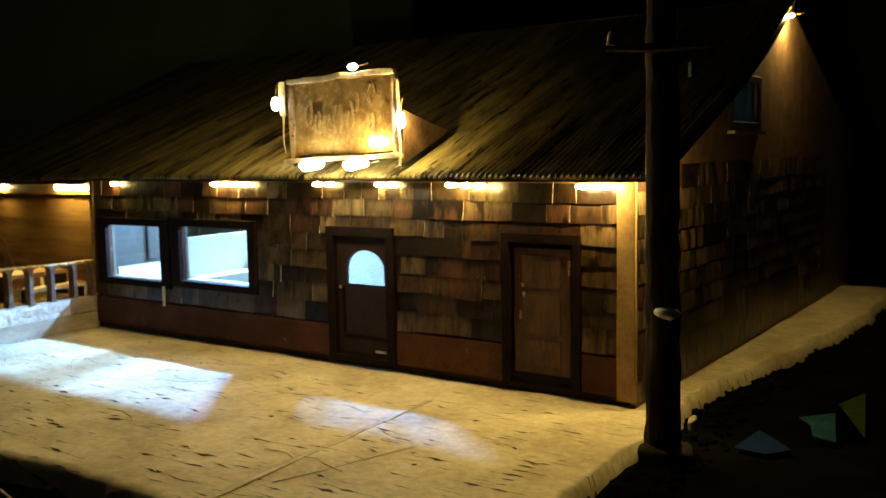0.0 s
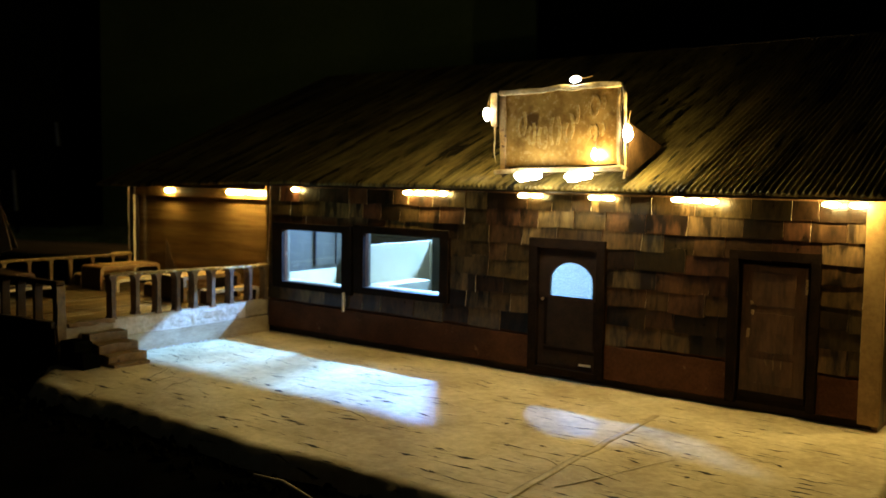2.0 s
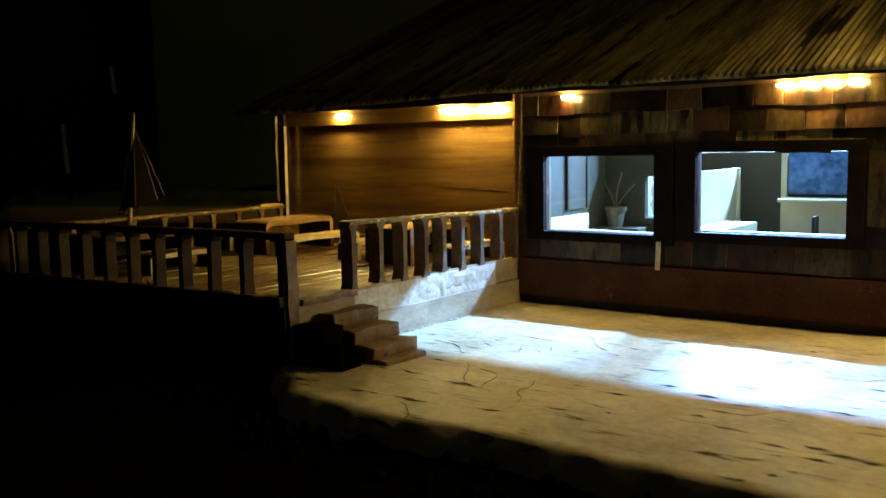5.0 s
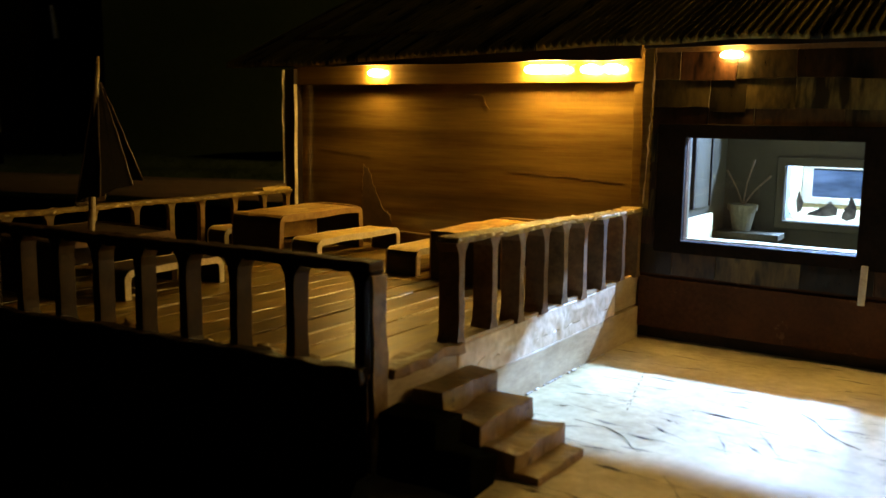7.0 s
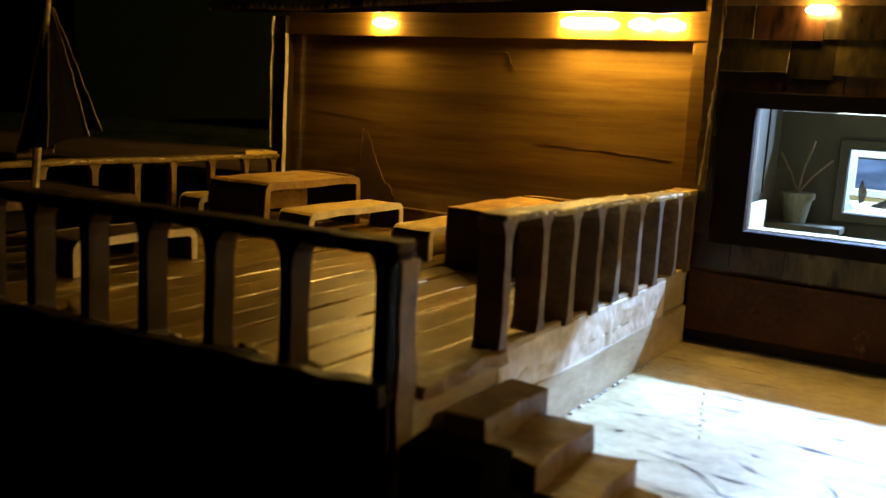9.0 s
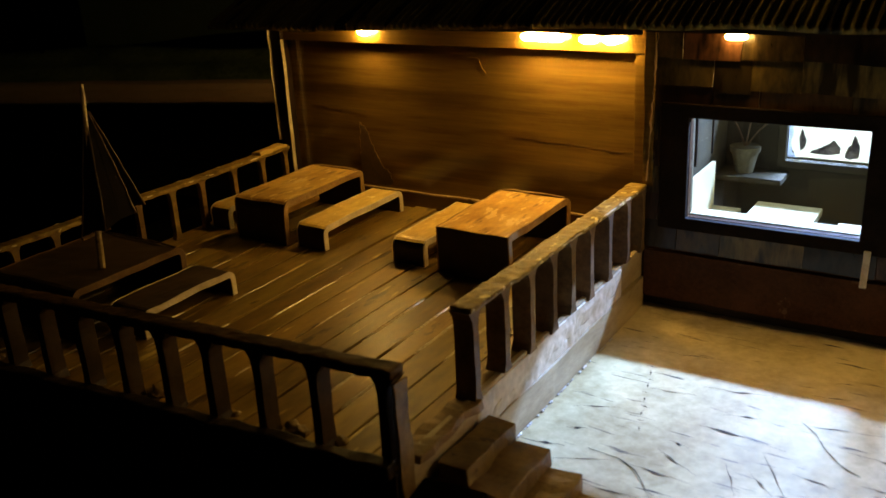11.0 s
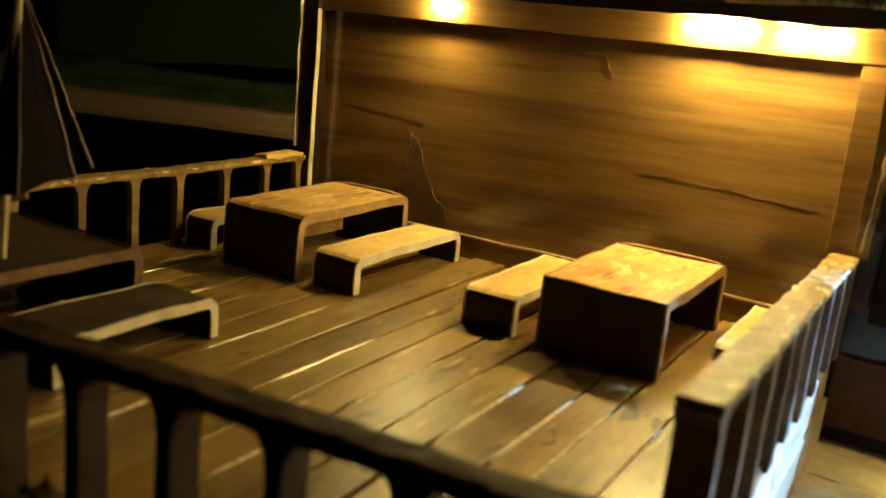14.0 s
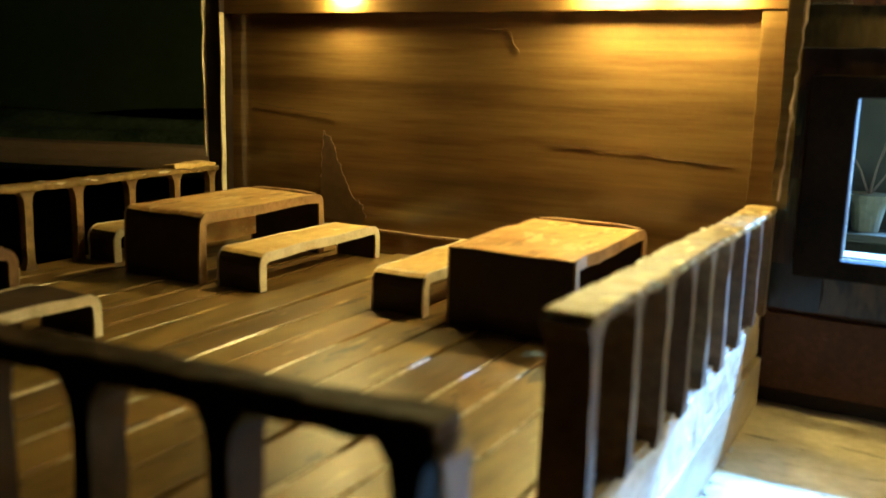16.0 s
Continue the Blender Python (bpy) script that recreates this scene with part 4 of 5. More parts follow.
# the last bulb stands in for a bright reflection on the panel
for p, w, a, off, size in (((0.4590, -0.044, 0.331), 1.8, "z", (-0.0080, -0.001, 0), 1.8), ((0.6530, -0.040, 0.304), 2.8, "z", (0.0090, -0.002, 0), 2.2), ((0.581, -0.036, 0.3690), 0.6, "x", (0, -0.003, 0.007), 1.6),
                           ((0.526, -0.0615, 0.2530), 0.20, "x", (0, -0.006, -0.0075), 2.5), ((0.542, -0.0605, 0.2545), 0.18, "x", (0, -0.006, -0.0075), 2.2),
                           ((0.597, -0.0615, 0.2535), 0.24, "x", (0, -0.006, -0.0075), 2.5), ((0.611, -0.0600, 0.2550), 0.18, "x", (0, -0.006, -0.0075), 2.0), ((0.6125, -0.0415, 0.2800), 0.36, "z", (0, -0.009, 0), 1.5)):
    string_light(p, SIGN_W * w, a, off, size)
string_light((0.9330, 0.536, 0.4560), 1.7, "x", long=1.2)
string_light((0.9520, 0.020, 0.2470), 1.5, "y", long=1.0)
# unseen bulb added past the deck end to brighten beam and cloth
string_light((X0 - 0.014, 0.300, 0.205), 1.1, "z")

# ---- the deck ----
DZ = 0.048
deck = thing("deck", (-0.2, -0.19, 0), "raised plank deck of brown card beside the house", "deck")
DX0, DX1, DY1 = -0.412, 0.0, 0.020


def deck_front(x):
    return -0.370 + 0.09 * x


def deck_sheet(x0, x1, inset, y1, z0, z1):
    bm = bmesh.new()
    a = [bm.verts.new((x, y, z)) for z in (z0, z1) for x, y in ((x0, deck_front(x0) + inset), (x1, deck_front(x1) + inset), (x1, y1), (x0, y1))]
    for q in ((3, 2, 1, 0), (4, 5, 6, 7), (0, 1, 5, 4), (1, 2, 6, 5), (2, 3, 7, 6), (3, 0, 4, 7)):
        bm.faces.new([a[k] for k in q])
    return bm


part("underlay", deck_sheet(DX0, DX1 - 0.004, 0.004, DY1, DZ - 0.008, DZ - 0.004), GAP, deck)
bm = bmesh.new()
a = [bm.verts.new((x, deck_front(x) + d, z)) for z in (-0.016, DZ - 0.002) for x, d in ((DX0, 0), (DX1, 0), (DX1, 0.0035), (DX0, 0.0035))]
for q in ((3, 2, 1, 0), (4, 5, 6, 7), (0, 1, 5, 4), (1, 2, 6, 5), (2, 3, 7, 6), (3, 0, 4, 7)):
    bm.faces.new([a[k] for k in q])
# skirt boards stand in shade, which their near-black colour holds
part("front_skirt", bm, TABLE_END, deck, "front board coloured near-black for its shade")
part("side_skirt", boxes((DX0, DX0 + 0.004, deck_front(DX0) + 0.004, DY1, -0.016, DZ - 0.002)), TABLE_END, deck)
bm = boxes((-0.004, 0.0, -0.356, -0.001, 0.0245, DZ + 0.002), bevel=0.0008)
part("side_board", rough_up(bm, 0.0012, 30, 7), SKIRT, deck, "pale tan upper skirt board")
bm = boxes((-0.004, 0.0025, -0.366, -0.001, -0.006, 0.0235), bevel=0.0008)
part("side_board", rough_up(bm, 0.0010, 30, 7, 3), SKIRT, deck, "pale tan lower skirt board")
# torn patch on the side
bm = bmesh.new()
bmesh.ops.create_grid(bm, x_segments=180, y_segments=40, size=0.5)
for v in bm.verts:
    y, z = -0.168 + v.co.x * 0.236, 0.0315 + v.co.y * 0.034
    lump = abs(noise.noise((y * 38, z * 60, 1))) * 0.0018 + abs(noise.noise((y * 110, z * 130, 5))) * 0.0009
    edge = min(1, (0.5 - abs(v.co.x)) * 14, (0.5 - abs(v.co.y)) * 5)
    if v.co.y < 0:
        z += 0.007 * noise.noise((y * 26, 0, 9)) + 0.003 * noise.noise((y * 80, 0, 3))
    v.co = (0.0008 + lump * max(edge, 0) - (0.004 if edge <= 0.01 else 0), y, min(z, 0.0495))
smooth(part("torn_paper", bm, TORN, deck, "crumpled torn paper stuck on the skirt"))

# planks
x = DX0 + 0.003
EDGES = [-0.045, -0.068, -0.087, -0.112, -0.133, -0.157, -0.179, -0.198, -0.220, -0.246, -0.268, -0.290, -0.315, -0.340, -0.362, -0.388, DX0]
right = -0.001
for k, left in enumerate([-0.022] + EDGES):
    y0, y1 = deck_front((left + right) / 2) + 0.001 + RND.uniform(0, 0.003), DY1 - RND.uniform(0, 0.004)
    bm = boxes((left + 0.0008, right - 0.0008, y0, y1, DZ - 0.0035, DZ + RND.uniform(-0.0006, 0.0006)), bevel=0.0006)
    bmesh.ops.subdivide_edges(bm, edges=[e for e in bm.edges if e.calc_length() > 0.1], cuts=10)
    for v in bm.verts:
        v.co.x += 0.0007 * noise.noise((k * 5.1, v.co.y * 30, 0 if v.co.x < (left + right) / 2 else 8))
        v.co.z += 0.0005 * noise.noise((k * 3.3, v.co.y * 18, 3))
    part("plank", bm, PLANK, deck)
    right = left
# pale glue lines showing in some joints
GLUE = material("pale_glue", (0.46, 0.36, 0.20), (0.72, 0.60, 0.38), 0.28, 60, 300, bump=0.5, spec=0.7)
for k, e in enumerate(EDGES):
    for a, b in ((-0.33 + 0.05 * noise.noise((k, 1, 0)), -0.27), (-0.25 + 0.04 * noise.noise((k, 4, 0)), -0.17 + 0.05 * noise.noise((k, 2, 0)))):
        if RND.random() < 0.7:
            bm = tube(bmesh.new(), [(e + 0.0006 * noise.noise((k, j, 0)), a + (b - a) * j / 8, DZ - 0.0006) for j in range(9)], [0.0003] + [0.0010 + 0.0004 * RND.random() for j in range(7)] + [0.0003], 5)
            part("glue_line", bm, GLUE, deck, "pale dried glue in a plank joint")

# steps down to the yard
steps = thing("steps", (0.04, -0.305, 0), "three short brown card steps from deck to yard", "steps")
for z, x1 in ((0.0350, 0.023), (0.0232, 0.046), (0.0112, 0.067)):
    bm = boxes((0.003, x1, -0.334, -0.277, -0.008 if z < 0.02 else z - 0.0135, z), bevel=0.001)
    part("tread", rough_up(bm, 0.0022, 60, 8, z * 50), OCHRE, steps)
bm = boxes((0.003, 0.080, -0.334, -0.281, -0.008, 0.0015), bevel=0.001)
part("tread", rough_up(bm, 0.0020, 50, 8, 9), OCHRE, steps)
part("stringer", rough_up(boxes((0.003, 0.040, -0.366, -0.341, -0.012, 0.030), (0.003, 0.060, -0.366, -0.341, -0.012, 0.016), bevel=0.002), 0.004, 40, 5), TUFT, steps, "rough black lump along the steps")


def railing(label, line, posts, z0, z1, along, slant=0.0, rail_mat=None, slat_mat=None, thick=0.0036, half=0.0030, deep=0.0072, tilt=0.0, wide=0.0075):
    """A rail along x or y on flat balusters. half: half a baluster's width along the rail; deep: across it; tilt: how much higher its first end is."""
    r = thing("railing", (line, posts[0], z0) if along == "y" else (posts[0], line, z0), label, "railing", "deck railings")
    a, b = min(posts), max(posts)

    def top(p):
        return z1 + tilt * (b - p) / (b - a)

    ends = (a - 0.007, b + 0.004) if along == "y" else (a - 0.004, b + 0.006)
    bm = boxes((line - wide, line + wide, *ends, z1 - thick, z1) if along == "y" else (*ends, line - wide, line + wide, z1 - thick, z1), bevel=min(0.0016, thick * 0.4))
    bmesh.ops.subdivide_edges(bm, edges=[e for e in bm.edges if e.calc_length() > 0.1], cuts=110)
    bmesh.ops.subdivide_edges(bm, edges=[e for e in bm.edges if 0.006 < e.calc_length()], cuts=3, use_grid_fill=True)
    for v in bm.verts:
        v.co += Vector(noise.noise_vector(v.co * 260)) * 0.0004
        v.co.z += top(v.co.y if along == "y" else v.co.x) - z1
        v.co += Vector(noise.noise_vector(v.co * 130)) * 0.0008 + Vector(noise.noise_vector(v.co * 14)) * 0.0010
        if slant:
            v.co.y += slant * v.co.x
    part("top_rail", bm, rail_mat or SIDE_RAIL, r, "worn top rail of layered card")
    if along == "y":
        for side in (-1, 1):
            pts = [(line + side * (wide - 0.0008) + 0.0014 * noise.noise((0, a * 9 + i * 0.9, side)), a - 0.005 + (b - a + 0.008) * i / 60, top(a + (b - a) * i / 60) - 0.0014 + 0.0010 * noise.noise((3, i * 0.8, side))) for i in range(61)]
            bm = tube(bmesh.new(), pts, [0.0004 + 0.0017 * abs(noise.noise((7, i * 1.3, side))) for i in range(61)], 5)
            part("frayed_edge", bm, EDGE, r, "pale frayed edge")
    for k, p in enumerate(posts):
        q = p + RND.uniform(-0.001, 0.001)
        lo, hi = z0 + RND.uniform(-0.004, 0.0), top(p) - thick + 0.0012
        if along == "y":
            bm = boxes((line - deep, line + deep - 0.0006, q - half, q + half, lo, hi))
        else:
            bm = boxes((q - half, q + half, line - deep, line + deep - 0.0006, lo, hi))
        bmesh.ops.subdivide_edges(bm, edges=[e for e in bm.edges if e.calc_length() > 0.03], cuts=9)
        for v in bm.verts:
            s = (v.co.z - lo) / (hi - lo)
            flare = 1 + 1.5 * (max(0, s - 0.80) / 0.20) ** 2.5 + 0.8 * (max(0, 0.15 - s) / 0.15) ** 2
            if along == "y":
                v.co.y = q + (v.co.y - q) * flare
            else:
                v.co.x = q + (v.co.x - q) * flare
            v.co += Vector(noise.noise_vector((v.co + Vector((k, 0, 0))) * 70)) * 0.0004
            if slant:
                v.co.y += slant * q
        part("baluster", bm, slat_mat or SLAT, r)
    return r


railing("worn tan card railing above the yard", -0.004, [-0.284, -0.247, -0.211, -0.178, -0.147, -0.114, -0.078, -0.042, -0.008], DZ + 0.003, 0.1062, "y", tilt=0.0050)
FRONT_POSTS = [-0.007, -0.051, -0.090, -0.127, -0.161, -0.196, -0.231, -0.266, -0.301, -0.336, -0.371, -0.404]
railing("card railing along the deck front, coloured dark for shade", -0.3605, FRONT_POSTS, DZ, 0.1075, "x", 0.09, FRONT_RAIL, SHADED_SLAT, thick=0.0062, half=0.0031, deep=0.0058, wide=0.0060)
railing("dim card railing along the deck end", -0.402, [-0.385, -0.350, -0.315, -0.278, -0.236, -0.193, -0.152, -0.116, -0.072, -0.030, 0.005], DZ, 0.100, "y", thick=0.0042, half=0.0026, deep=0.0030, slat_mat=OCHRE, wide=0.0060)
# rough kerb along the deck's front edge, with blobs of glue at the foot of the balusters
bm = boxes((-0.408, -0.002, -0.3745, -0.3665, 0.0430, 0.0535), bevel=0.0012)
bmesh.ops.subdivide_edges(bm, edges=[e for e in bm.edges if e.calc_length() > 0.1], cuts=60)
for v in bm.verts:
    v.co += Vector(noise.noise_vector(v.co * 60)) * 0.0022
    v.co.y += 0.09 * v.co.x
part("kerb", bm, TABLE_END, deck, "rough kerb along the deck front, coloured dark for shade")
for gx, gy, gr in ((-0.186, -0.370, 0.0062), (-0.075, -0.362, 0.0058), (-0.045, -0.360, 0.0035), (-0.122, -0.366, 0.0036), (-0.330, -0.388, 0.0050), (-0.012, -0.356, 0.0040)):
    bm = bmesh.new()
    bmesh.ops.create_icosphere(bm, subdivisions=3, radius=1, matrix=Matrix.Translation((gx, gy, DZ + 0.0005)) @ Matrix.Diagonal((gr * 1.4, gr, gr * 0.6, 1)))
    smooth(part("glue_blob", rough_up(rough_up(bm, gr * 0.5, 110, 0, gx), gr * 0.45, 330, 0, gx), OCHRE, deck, "ochre blob of glue at a baluster's foot"))
# the torn corner where the deck meets the steps
bm = boxes((0.0000, 0.0020, -0.3675, -0.3545, 0.0160, 0.1000), bevel=0.0006)
part("corner_board", rough_up(bm, 0.0016, 50, 9), OCHRE, deck, "pale torn board at the deck corner")
bm = boxes((-0.012, 0.0050, -0.3540, -0.2840, 0.0440, 0.0496), bevel=0.0010)
part("torn_lip", rough_up(bm, 0.0026, 75, 10, 4), OCHRE, deck, "rough torn edge of the deck above the steps")
bm = rough_up(boxes((-0.409, -0.396, -0.036, 0.004, 0.0985, 0.1025), bevel=0.0015), 0.0022, 110, 5)
tagged(part("glue_lump", bm, BENCH), "pale lump of glue on the rail end", "glue")

# back wall of the deck
bw = thing("deck_back_wall", (-0.2, 0.025, DZ), "varnished brown board wall behind the deck", "wall panel")
part("board", rough_up(boxes((X0 + 0.010, 0.0, 0.022, 0.028, 0.006, 0.2595)), 0.0008, 8, 14), PANEL, bw, "varnished brown board with faint grain")
part("return", boxes((-0.0005, 0.006, 0.0065, 0.0215, 0.006, 0.25)), PANEL, bw)
bm = boxes((-0.017, -0.001, 0.0155, 0.0218, DZ + 0.004, 0.2088), bevel=0.0008)
part("side_trim", rough_up(bm, 0.0008, 30, 6), PANEL, bw)
bm = boxes((-0.396, -0.001, 0.0150, 0.0218, 0.2092, 0.240), bevel=0.0008)
part("top_trim", rough_up(bm, 0.0008, 30, 8), PANEL, bw)
bm = boxes((X0 + 0.002, X0 + 0.0158, 0.010, 0.030, DZ - 0.01, 0.226), bevel=0.0008)
part("corner_post", rough_up(bm, 0.0012, 40, 8), TABLE_END, bw, "dark end post with a pale torn edge")
part("torn_edge", rough_up(boxes((X0 + 0.0160, X0 + 0.0172, 0.0085, 0.0130, DZ, 0.2100), bevel=0.0003), 0.0007, 60, 10), EDGE, bw, "thin pale cut edge")
part("torn_edge", rough_up(boxes((X0 + 0.0005, X0 + 0.0020, 0.0075, 0.0115, 0.105, 0.226), bevel=0.0004), 0.0015, 60, 8, 4), EDGE, bw, "thin pale torn edge")
part("corner_strip", rough_up(boxes((-0.0006, 0.0080, -0.0062, -0.0032, 0.106, 0.2365), bevel=0.0006), 0.0012, 50, 8, 5), PANEL, bw, "strip of varnished board round the house corner")
pts = [(0.0098 - 0.0062 * i / 26 + 0.0014 * noise.noise((i * 0.8, 3, 3)), -0.0066, 0.2360 - 0.126 * i / 26) for i in range(27)]
part("torn_edge", tube(bmesh.new(), pts, [0.0003 + 0.0014 * abs(noise.noise((i * 0.9, 8, 1))) for i in range(27)], 5), TABLE_RIM, bw, "thin torn edge")
bm = boxes((X0 + 0.012, -0.022, 0.0185, 0.0218, DZ - 0.003, 0.062), bevel=0.0006)
part("foot_board", rough_up(bm, 0.0009, 25, 9), PANEL, bw, "low board along the deck")
part("foot_edge", rough_up(boxes((X0 + 0.012, -0.022, 0.0178, 0.0215, 0.0620, 0.0632)), 0.0008, 40, 12), RAILM, bw, "thin pale top edge")
# curled scratch where the varnish has lifted
key = [(-0.3115, 0.096), (-0.311, 0.112), (-0.311, 0.128), (-0.306, 0.1265), (-0.300, 0.118), (-0.296, 0.105), (-0.290, 0.094), (-0.284, 0.083), (-0.276, 0.078), (-0.273, 0.066)]
pts = []
for (xa, za), (xb, zb) in zip(key, key[1:]):
    for i in range(4):
        u = i / 4
        px, pz = xa + (xb - xa) * u, za + (zb - za) * u
        pts.append((px + 0.0026 * noise.noise((px * 330, pz * 330, 1)), pz + 0.0026 * noise.noise((px * 330, pz * 330, 7))))
bm = tube(bmesh.new(), [(a, 0.0216, b) for a, b in pts], [0.0001 + 0.0003 * RND.random() ** 2 for q in pts], 5)
part("scratch", bm, TABLE_RIM, bw, "curled edge of lifted varnish")
bm = bmesh.new()
vs = [bm.verts.new((a, 0.0214, b)) for a, b in pts]
low = [bm.verts.new((a, 0.0214, b)) for a, b in ((-0.278, 0.064), (-0.294, 0.066), (-0.312, 0.067))]
bm.faces.new(vs + low)
part("bare_patch", bm, material("bare_card", (0.075, 0.044, 0.017), (0.135, 0.082, 0.032), 0.55, 40, 200), bw, "duller patch of bare card")
peel = [(-0.193, 0.2005), (-0.187, 0.1985), (-0.179, 0.1995), (-0.170, 0.1985), (-0.1655, 0.1960), (-0.1660, 0.1910), (-0.1620, 0.1880), (-0.1605, 0.1830)]
pts = []
for (xa, za), (xb, zb) in zip(peel, peel[1:]):
    for i in range(4):
        px, pz = xa + (xb - xa) * i / 4, za + (zb - za) * i / 4
        pts.append((px + 0.0018 * noise.noise((px * 210, pz * 210, 1)), 0.0216, pz + 0.0018 * noise.noise((px * 210, pz * 210, 7))))
bm = tube(bmesh.new(), pts, [0.0002 + 0.0011 * abs(noise.noise((k * 1.7, 4, 2))) for k in range(len(pts))], 5)
part("scratch", bm, PANEL, bw, "ragged edge of lifted varnish")
for xa, xb, z in ((-0.135, -0.026, 0.130), (-0.372, -0.300, 0.146)):
    n = 30
    pts = [(xa + (xb - xa) * i / n, 0.0217, z - 0.006 * i / n + 0.0010 * noise.noise((i * 0.4, z * 90, 1))) for i in range(n + 1)]
    bm = tube(bmesh.new(), pts, [0.0001 + 0.0002 * abs(noise.noise((i * 0.9, z * 50, 3))) for i in range(n + 1)], 4)
    part("grain_line", bm, FRONT_RAIL, bw, "dark line along the board's grain")


# ---- deck furniture ----
def bent(name, label, category, group, x0, x1, y0, y1, top, thick, lip, mats, turn=0.0, square=False):
    """A table or bench of one bent strip of thick card: legs, rounded bends and a top, with pale cut edges."""
    cx, cy = (x0 + x1) / 2, (y0 + y1) / 2
    t = thing(name, (cx, cy, DZ), label, category, group)
    hw, hl, h = (x1 - x0) / 2, (y1 - y0) / 2, top - DZ
    bend = 0.0075

    def profile(inset):
        """Leg, bend, top, bend, leg in y and z, inset by so much from the outside."""
        near, far = (0.0015 if square else bend), bend
        out = [(-hl + inset, z) for z in (0.0, (h - near) * 0.5)]
        r = max(near - inset, 0.0004)
        c = (-hl + max(near, inset + 0.0004), h - max(near, inset + 0.0004))
        out += [(c[0] - r * math.cos(a), c[1] + r * math.sin(a)) for a in (0, 0.39, 0.79, 1.18, 1.57)]
        r = max(far - inset, 0.0004)
        c2 = (hl - max(far, inset + 0.0004), h - max(far, inset + 0.0004))
        n = 8
        out += [(c[0] + (c2[0] - c[0]) * i / n, h - inset) for i in range(1, n)]
        out += [(c2[0] + r * math.sin(a), c2[1] + r * math.cos(a)) for a in (0, 0.39, 0.79, 1.18, 1.57)]
        return out + [(hl - inset, z) for z in ((h - far) * 0.5, 0.0)]

    outer, inner = profile(0.0), profile(thick)

    def strip(i0, i1, xa, xb, cols, grow=0.0):
        bm = bmesh.new()
        rows = []
        for (yo, zo), (yi, zi) in list(zip(outer, inner))[i0:i1 + 1]:
            g = Vector((0, yo - yi, zo - zi)).normalized() * grow
            rows.append(([bm.verts.new(Vector((xa + (xb - xa) * k / cols, yo, zo)) + g) for k in range(cols + 1)], [bm.verts.new(Vector((xa + (xb - xa) * k / cols, yi, zi)) - g) for k in range(cols + 1)]))
        for (oa, ia), (ob, ib) in zip(rows, rows[1:]):
            for k in range(cols):
                bm.faces.new((oa[k], oa[k + 1], ob[k + 1], ob[k]))
                bm.faces.new((ia[k + 1], ia[k], ib[k], ib[k + 1]))
            bm.faces.new((oa[0], ob[0], ib[0], ia[0]))
            bm.faces.new((oa[cols], ia[cols], ib[cols], ob[cols]))
        for o, i in (rows[0], rows[-1]):
            for k in range(cols):
                bm.faces.new((o[k], i[k], i[k + 1], o[k + 1]))
        bmesh.ops.recalc_face_normals(bm, faces=bm.faces)
        low = min(v.co.z for v in bm.verts)
        for v in bm.verts:
            if v.co.z > low + 0.0005:
                p = (v.co + Vector((cx * 9, cy * 7, 0)))
                v.co += Vector(noise.noise_vector(p * 45)) * 0.0009 + Vector(noise.noise_vector(p * 160)) * 0.0004
        return bm

    last = len(outer) - 1
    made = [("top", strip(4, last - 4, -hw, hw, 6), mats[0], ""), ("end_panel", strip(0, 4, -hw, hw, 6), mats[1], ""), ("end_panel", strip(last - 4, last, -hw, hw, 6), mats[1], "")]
    for xa, xb in ((-hw - 0.0010, -hw + 0.0002), (hw - 0.0002, hw + 0.0010)):
        made.append(("edging", strip(0, last, xa, xb, 1, 0.0003), mats[2], "pale cut edge"))
    if lip:
        path = [(-hw + 0.002 + (2 * hw - 0.004) * i / 6, hl - 0.0055 + 0.0004 * math.sin(i * 2.1), h + 0.0010 - 0.001 * abs(i / 3 - 1) ** 6) for i in range(7)]
        made.append(("lip", tube(bmesh.new(), path, [0.0008] * 7, 6), mats[2], "thin raised lip"))
    if lip:
        made.append(("stretcher", rough_up(boxes((-0.006, -0.002, -hl + thick, hl * 0.45, h * 0.36, h - thick - 0.0008)), 0.0008, 40, 3), mats[0], "board under the table top"))
    for n, bm, m, lb in made:
        bm.transform(Matrix.Translation((cx, cy, DZ)) @ pose(0, 0, 0, 0, 0, turn))
        part(n, bm, m, t, lb)
    return t


# one card throughout; the end panels are darkened for their shade
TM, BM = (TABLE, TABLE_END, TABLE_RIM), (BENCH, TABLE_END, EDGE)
# darker copy of the table card for the weakly lit deck corner
DIM = material("dim_lit_table_card", (0.026, 0.014, 0.006), (0.066, 0.037, 0.015), 0.6, 30, 200, bump=0.25)
bent("picnic_table", "tan card picnic table with solid ends coloured dark for shade", "table", "deck tables", -0.1300, -0.0655, -0.120, -0.007, 0.0885, 0.0055, 1, TM, square=True)
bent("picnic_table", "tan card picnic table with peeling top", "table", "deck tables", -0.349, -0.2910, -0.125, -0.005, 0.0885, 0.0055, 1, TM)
bent("picnic_table", "brown card table with a folded parasol, coloured dark for dim light", "table", "deck tables", -0.388, -0.295, -0.345, -0.239, 0.0875, 0.0045, 1, (DIM, TABLE_END, POSTM))
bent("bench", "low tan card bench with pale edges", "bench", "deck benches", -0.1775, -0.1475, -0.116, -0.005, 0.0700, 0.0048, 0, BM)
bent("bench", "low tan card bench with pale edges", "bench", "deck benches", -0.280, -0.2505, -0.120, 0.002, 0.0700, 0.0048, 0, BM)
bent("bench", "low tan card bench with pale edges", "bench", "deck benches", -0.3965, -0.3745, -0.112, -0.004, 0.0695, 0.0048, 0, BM)
